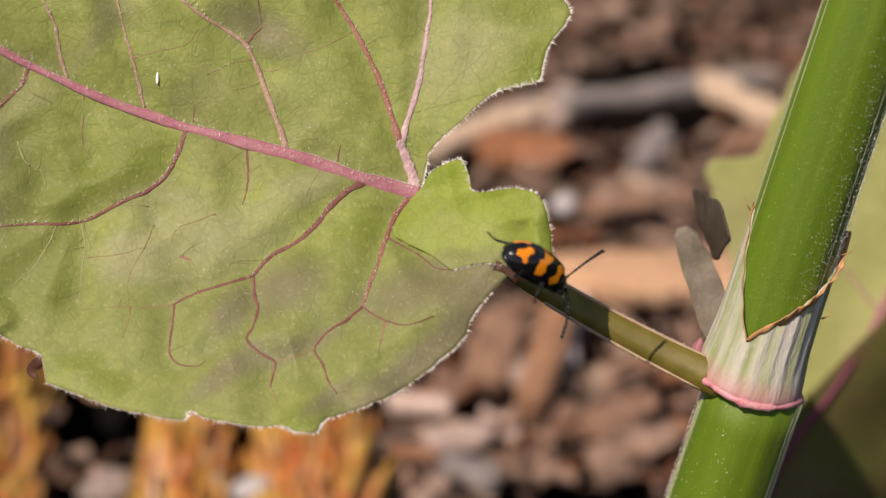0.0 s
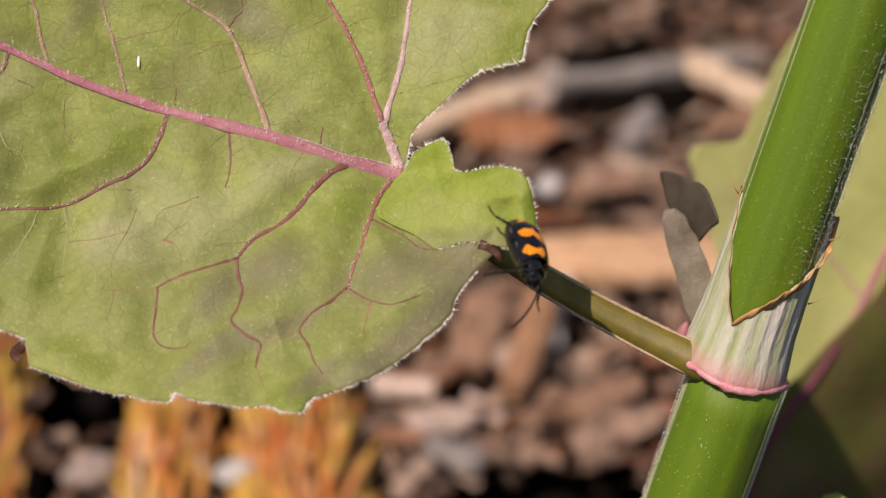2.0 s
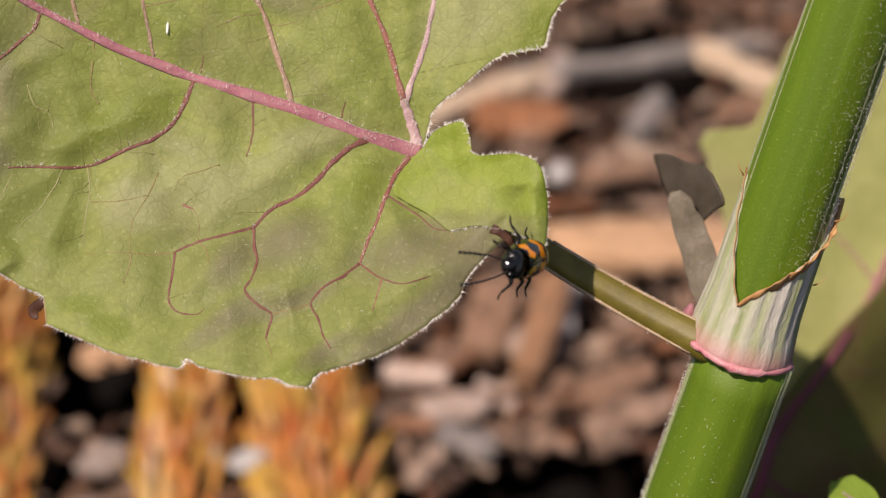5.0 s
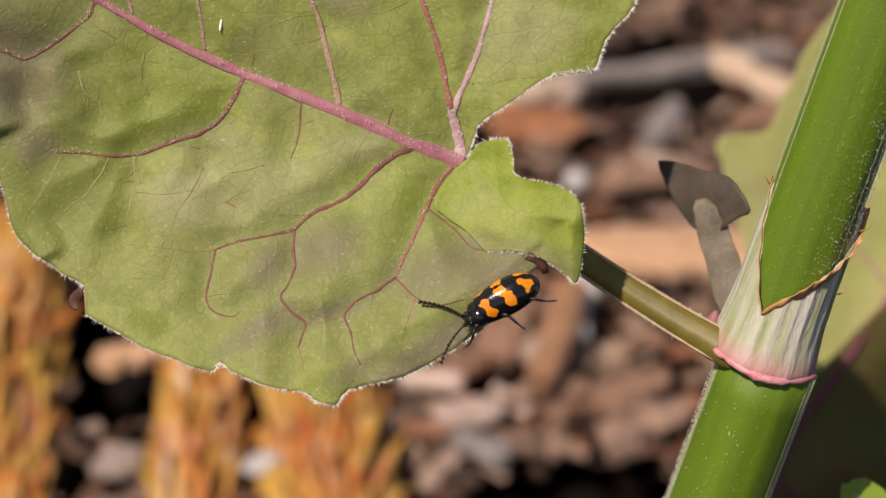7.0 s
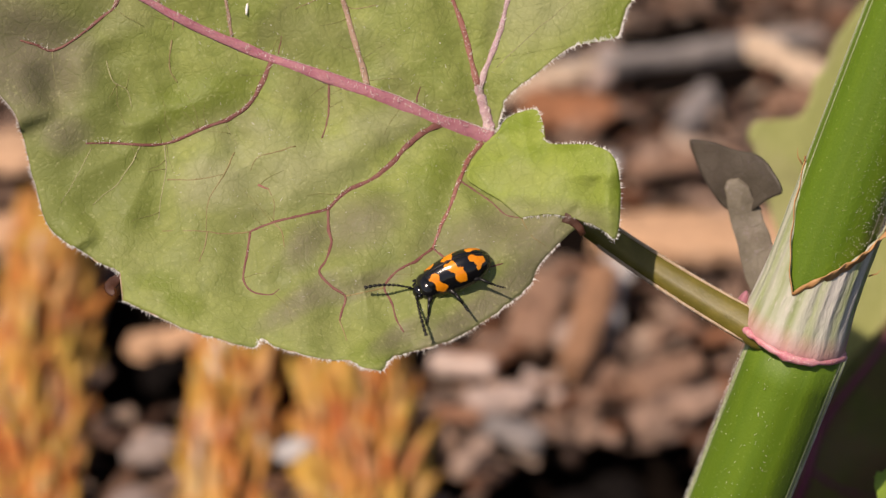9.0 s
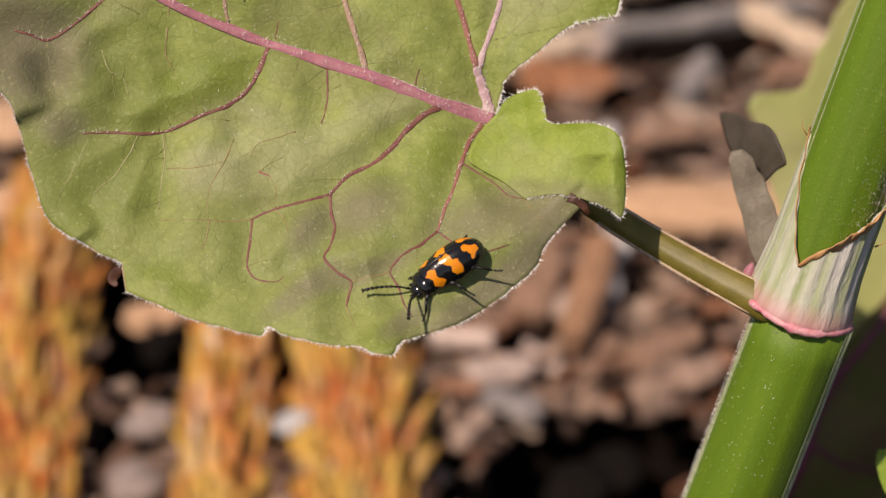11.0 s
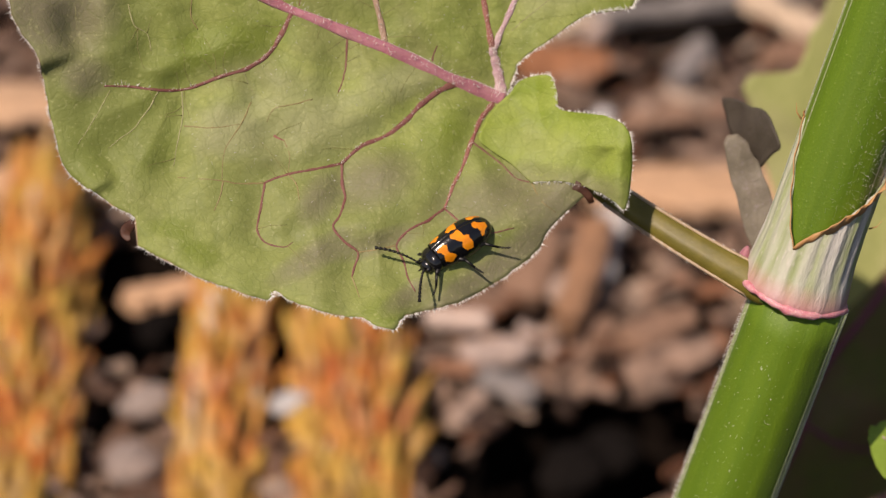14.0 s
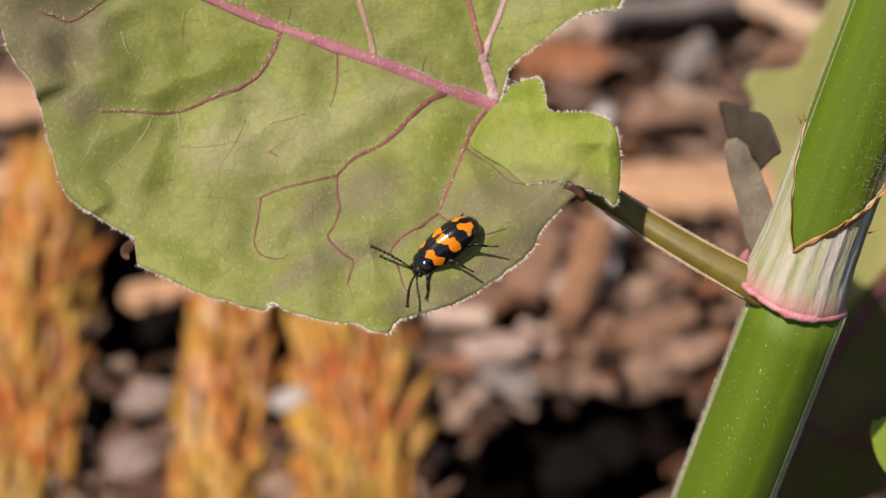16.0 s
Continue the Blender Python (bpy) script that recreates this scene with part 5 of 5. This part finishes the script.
PLANT_ROWS = [
    (0, pose(0.02446, -0.00303, 0.11685, 55.04, -1.61, 1.10)),
    (0.5, pose(0.02398, -0.00305, 0.11682, 55.07, -1.03, 0.68)),
    (1, pose(0.02396, -0.00307, 0.11678, 55.08, -0.85, 0.55)),
    (1.5, pose(0.02404, -0.00304, 0.11682, 55.08, -0.72, 0.46)),
    (2, pose(0.02479, -0.00276, 0.11722, 55.08, -0.83, 0.54)),
    (2.5, pose(0.02426, -0.00247, 0.11752, 55.05, -1.08, 0.72)),
    (3, pose(0.02424, -0.00235, 0.11760, 55.07, -0.70, 0.45)),
    (5.5, pose(0.02404, -0.00268, 0.11719, 55.10, -0.55, 0.28)),
    (6, pose(0.02422, -0.00277, 0.11716, 55.09, -0.88, 0.51)),
    (6.5, pose(0.02420, -0.00268, 0.11728, 55.09, -0.86, 0.48)),
    (7, pose(0.02482, -0.00292, 0.11688, 55.10, -0.26, 0.04)),
    (7.5, pose(0.02439, -0.00309, 0.11678, 55.14, 0.07, -0.23)),
    (8, pose(0.02435, -0.00254, 0.11756, 55.15, 0.09, -0.24)),
    (8.5, pose(0.02442, -0.00279, 0.11698, 55.14, 0.48, -0.48)),
    (9, pose(0.02459, -0.00246, 0.11721, 55.10, 0.45, -0.42)),
    (11.5, pose(0.02501, -0.00184, 0.11737, 54.98, -0.18, 0.10)),
    (12, pose(0.02457, -0.00180, 0.11724, 54.95, -0.37, 0.25)),
    (12.5, pose(0.02528, -0.00196, 0.11693, 54.95, -0.15, 0.10)),
    (13, pose(0.02494, -0.00188, 0.11701, 54.95, -0.26, 0.18)),
    (13.5, pose(0.02523, -0.00203, 0.11672, 54.95, -0.03, 0.03)),
    (14, pose(0.02518, -0.00191, 0.11685, 54.92, -0.35, 0.30)),
    (14.5, pose(0.02465, -0.00238, 0.11658, 55.00, 0.00, 0.00)),
    (15, pose(0.02481, -0.00211, 0.11621, 54.90, -0.06, 0.17)),
    (15.5, pose(0.02423, -0.00191, 0.11611, 54.85, -0.25, 0.35)),
    (16, pose(0.02501, -0.00182, 0.11603, 54.83, -0.03, 0.22)),
]
LEAF_ROWS = [
    (0, pose(-0.02282, 0.01544, 0.00773, -6.71, -3.11, 4.58)),
    (0.5, pose(-0.02269, 0.01561, 0.00703, -7.82, -4.59, 5.07)),
    (1, pose(-0.02248, 0.01555, 0.00650, -6.49, -2.87, 4.23)),
    (1.5, pose(-0.02229, 0.01502, 0.00679, -5.37, -2.46, 3.14)),
    (2, pose(-0.02301, 0.01529, 0.00682, -8.39, -2.38, 6.27)),
    (2.5, pose(-0.02264, 0.01562, 0.00700, -6.87, -4.34, 4.02)),
    (3, pose(-0.02225, 0.01505, 0.00700, -2.81, -1.97, 3.51)),
    (5.5, pose(-0.02215, 0.01575, 0.00364, -5.90, -3.57, 2.86)),
    (6, pose(-0.02182, 0.01584, 0.00303, -6.50, -1.16, 3.26)),
    (6.5, pose(-0.02213, 0.01576, 0.00413, -6.46, -3.94, 3.42)),
    (7, pose(-0.02104, 0.01472, 0.00401, 6.26, -4.41, -1.30)),
    (7.5, pose(-0.02175, 0.01523, 0.00414, -2.31, -5.13, 1.90)),
    (8, pose(-0.02149, 0.01576, 0.00283, -5.64, -1.05, 3.15)),
    (8.5, pose(-0.02173, 0.01569, 0.00275, -5.15, -2.75, 3.10)),
    (9, pose(-0.02110, 0.01526, 0.00257, -2.74, -1.38, 2.88)),
    (11.5, pose(-0.02132, 0.01476, 0.00278, -4.28, 0.91, 3.71)),
    (12, pose(-0.02161, 0.01554, 0.00270, -5.09, -1.11, 2.14)),
    (12.5, pose(-0.02085, 0.01439, 0.00237, 5.30, -1.51, -0.59)),
    (13, pose(-0.02127, 0.01547, 0.00236, -1.64, -0.80, 0.01)),
    (13.5, pose(-0.02011, 0.01492, 0.00159, 1.01, 3.17, -0.70)),
    (14, pose(-0.02002, 0.01513, 0.00044, 0.85, 3.52, -0.97)),
    (14.5, pose(-0.02025, 0.01496, -0.00000, 0.00, 0.00, 0.00)),
    (15, pose(-0.02116, 0.01505, 0.00047, -2.88, -2.59, 2.48)),
    (15.5, pose(-0.02032, 0.01557, -0.00055, -2.44, 1.97, -0.10)),
    (16, pose(-0.02088, 0.01507, -0.00074, -2.10, -2.40, 2.17)),
]
PETIOLE_ROWS = [
    (0, pose(-0.00190, 0.00110, 0.00190, 11.49, 16.57, 4.62)),
    (0.5, pose(-0.00190, 0.00110, 0.00190, 10.57, 15.32, 3.82)),
    (1, pose(-0.00190, 0.00110, 0.00190, 9.68, 14.16, 3.48)),
    (1.5, pose(-0.00190, 0.00110, 0.00190, 9.99, 14.73, 4.37)),
    (2, pose(-0.00190, 0.00110, 0.00190, 10.10, 14.99, 5.00)),
    (2.5, pose(-0.00190, 0.00110, 0.00190, 10.48, 15.17, 3.67)),
    (3, pose(-0.00190, 0.00110, 0.00190, 10.23, 14.93, 3.95)),
    (5.5, pose(-0.00190, 0.00110, 0.00190, 5.56, 8.42, 1.78)),
    (6, pose(-0.00190, 0.00110, 0.00190, 4.71, 7.15, 1.35)),
    (6.5, pose(-0.00190, 0.00110, 0.00190, 6.29, 9.41, 1.84)),
    (7, pose(-0.00190, 0.00110, 0.00190, 5.73, 8.24, 0.56)),
    (7.5, pose(-0.00190, 0.00110, 0.00190, 6.10, 9.11, 1.71)),
    (8, pose(-0.00190, 0.00110, 0.00190, 4.39, 6.56, 0.92)),
    (8.5, pose(-0.00190, 0.00110, 0.00190, 4.27, 6.46, 1.12)),
    (9, pose(-0.00190, 0.00110, 0.00190, 3.80, 5.73, 0.87)),
    (11.5, pose(-0.00190, 0.00110, 0.00190, 3.79, 6.41, 2.65)),
    (12, pose(-0.00190, 0.00110, 0.00190, 4.08, 6.35, 1.48)),
    (12.5, pose(-0.00190, 0.00110, 0.00190, 3.10, 4.87, 1.12)),
    (13, pose(-0.00190, 0.00110, 0.00190, 3.57, 5.36, 0.72)),
    (13.5, pose(-0.00190, 0.00110, 0.00190, 2.20, 3.21, 0.17)),
    (14, pose(-0.00190, 0.00110, 0.00190, 0.72, 0.86, -0.35)),
    (14.5, pose(-0.00190, 0.00110, 0.00190, 0.00, -0.00, 0.00)),
    (15, pose(-0.00190, 0.00110, 0.00190, 0.72, 1.56, 1.08)),
    (15.5, pose(-0.00190, 0.00110, 0.00190, -0.38, -0.80, -0.50)),
    (16, pose(-0.00190, 0.00110, 0.00190, -0.92, -1.02, 0.59)),
]
BEETLE_ROWS = [
    (0, pose(0.00862, -0.01059, 0.13285, 14.39, 40.16, 21.97)),
    (0.5, pose(0.00867, -0.01007, 0.13289, 14.70, 41.95, 22.61)),
    (1, pose(0.00851, -0.00931, 0.13218, -19.57, 0.93, -28.53)),
    (1.5, pose(0.00870, -0.00990, 0.13178, -31.16, 9.33, -44.10)),
    (2, pose(0.00949, -0.00996, 0.13290, -63.55, 8.27, -76.39)),
    (2.5, pose(0.00935, -0.01120, 0.13308, -97.45, 11.81, -111.37)),
    (3, pose(0.00945, -0.01122, 0.13174, -103.45, 14.03, -124.84)),
    (3.2, pose(0.00950, -0.01047, 0.13158, -86.63, 3.56, -127.51)),
    (5.3, pose(0.00820, -0.00836, 0.13001, -73.80, -26.19, -114.10)),
    (5.5, pose(0.00809, -0.00813, 0.12998, -69.69, -26.66, -116.89)),
    (6, pose(0.00806, -0.00692, 0.12975, -66.59, -25.88, -124.77)),
    (6.5, pose(0.00690, -0.00647, 0.12988, -19.54, -9.93, -146.60)),
    (7, pose(0.00626, -0.00484, 0.12430, -5.73, 24.22, -163.57)),
    (7.5, pose(0.00425, -0.00530, 0.12681, -12.68, 17.92, -168.05)),
    (8, pose(0.00269, -0.00395, 0.12722, -13.41, 16.27, -169.12)),
    (8.5, pose(0.00054, -0.00414, 0.12629, -12.86, 16.46, -168.68)),
    (9, pose(0.00065, -0.00446, 0.12527, -12.94, 20.69, -165.34)),
    (11.5, pose(0.00011, -0.00555, 0.12482, -7.97, 26.63, -153.64)),
    (12, pose(-0.00129, -0.00465, 0.12538, -6.98, 24.55, -151.01)),
    (12.5, pose(-0.00004, -0.00392, 0.12239, -10.32, 28.48, -153.21)),
    (13, pose(-0.00046, -0.00397, 0.12463, -7.53, 24.70, -152.60)),
    (13.5, pose(0.00124, -0.00363, 0.12291, -7.71, 15.16, -148.02)),
    (14, pose(0.00121, -0.00265, 0.12269, -8.33, 19.39, -150.05)),
    (14.5, pose(0.00051, -0.00269, 0.12215, -8.96, 20.58, -152.51)),
    (15, pose(-0.00007, -0.00292, 0.12241, -5.41, 16.04, -147.43)),
    (15.5, pose(0.00011, -0.00184, 0.12236, -8.12, 21.98, -153.23)),
    (16, pose(0.00026, -0.00176, 0.12144, -8.43, 31.11, -155.26)),
]
# seconds, then swing and lift of the left and of the right feeler
FEELER_SWING = [
    (0, 37, 61, -69, -39),
    (0.5, 35, 16, -84, -20),
    (1, 0, -36, -50, -56),
    (1.5, -56, -71, -107, -63),
    (2, 26, -58, -114, -57),
    (2.5, 29, -30, -45, -48),
    (3, 34, 21, -18, -6),
    (3.2, 37, -7, -19, -13),
    (5.3, 7, -63, -30, -61),
    (5.5, -22, -59, -28, -58),
    (6, 25, -5, -61, -31),
    (6.5, 3, -35, -36, -5),
    (7, 24, -15, -33, 37),
    (7.5, 13, -4, -74, 46),
    (8, 26, -14, -8, 31),
    (8.5, 4, 4, -39, 36),
    (9, 81, -7, -17, 22),
    (11.5, 55, 32, -31, 26),
    (12, 47, 24, -39, 29),
    (12.5, 39, 24, -40, 30),
    (13, 60, 21, -46, 34),
    (13.5, 50, 5, -47, 26),
    (14, 53, 12, -47, 29),
    (14.5, 50, 14, -50, 32),
    (15, 53, 3, -47, 28),
    (15.5, 70, 8, -54, 36),
    (16, 54, 17, -60, 42),
]
FLAP_FOLD = [(0, 80), (0.5, 64), (1, 12), (1.2, 20), (1.5, 62), (2, 68), (2.5, 38), (3, 65), (5.5, 60), (6, 62), (7, 45), (8, 62), (9, 44), (12, 70), (13, 62), (14, 68), (14.5, 50), (15, 65), (16, 66)]


def motions():
    walk(plant, PLANT_ROWS)
    walk(leaf, LEAF_ROWS)
    walk(petiole, PETIOLE_ROWS)
    walk(beetle, BEETLE_ROWS)
    for which, feeler in enumerate(feelers):
        y = 0.30 if which == 0 else -0.30
        walk(feeler, [(r[0], pose(2.85 * MM, y * MM, -0.12 * MM, 0, -r[2 + 2 * which], r[1 + 2 * which])) for r in FEELER_SWING])
    walk(flap, [(t, pose(1.0 * MM, 8.6 * MM, 1.6 * MM, 0, -a, 0)) for t, a in FLAP_FOLD])
    for i, (leg, x, y, turn, side) in enumerate(legs):
        rows = []
        for k in range(33):
            t = k * 0.5
            busy = 14 if 0.5 <= t <= 9 else 1.5
            rows.append((t, pose(x * MM, y * MM, -0.5 * MM, 0, 0, turn + busy * math.sin(t * 5.1 + i * 2.1))))
        walk(leg, rows)


motions()
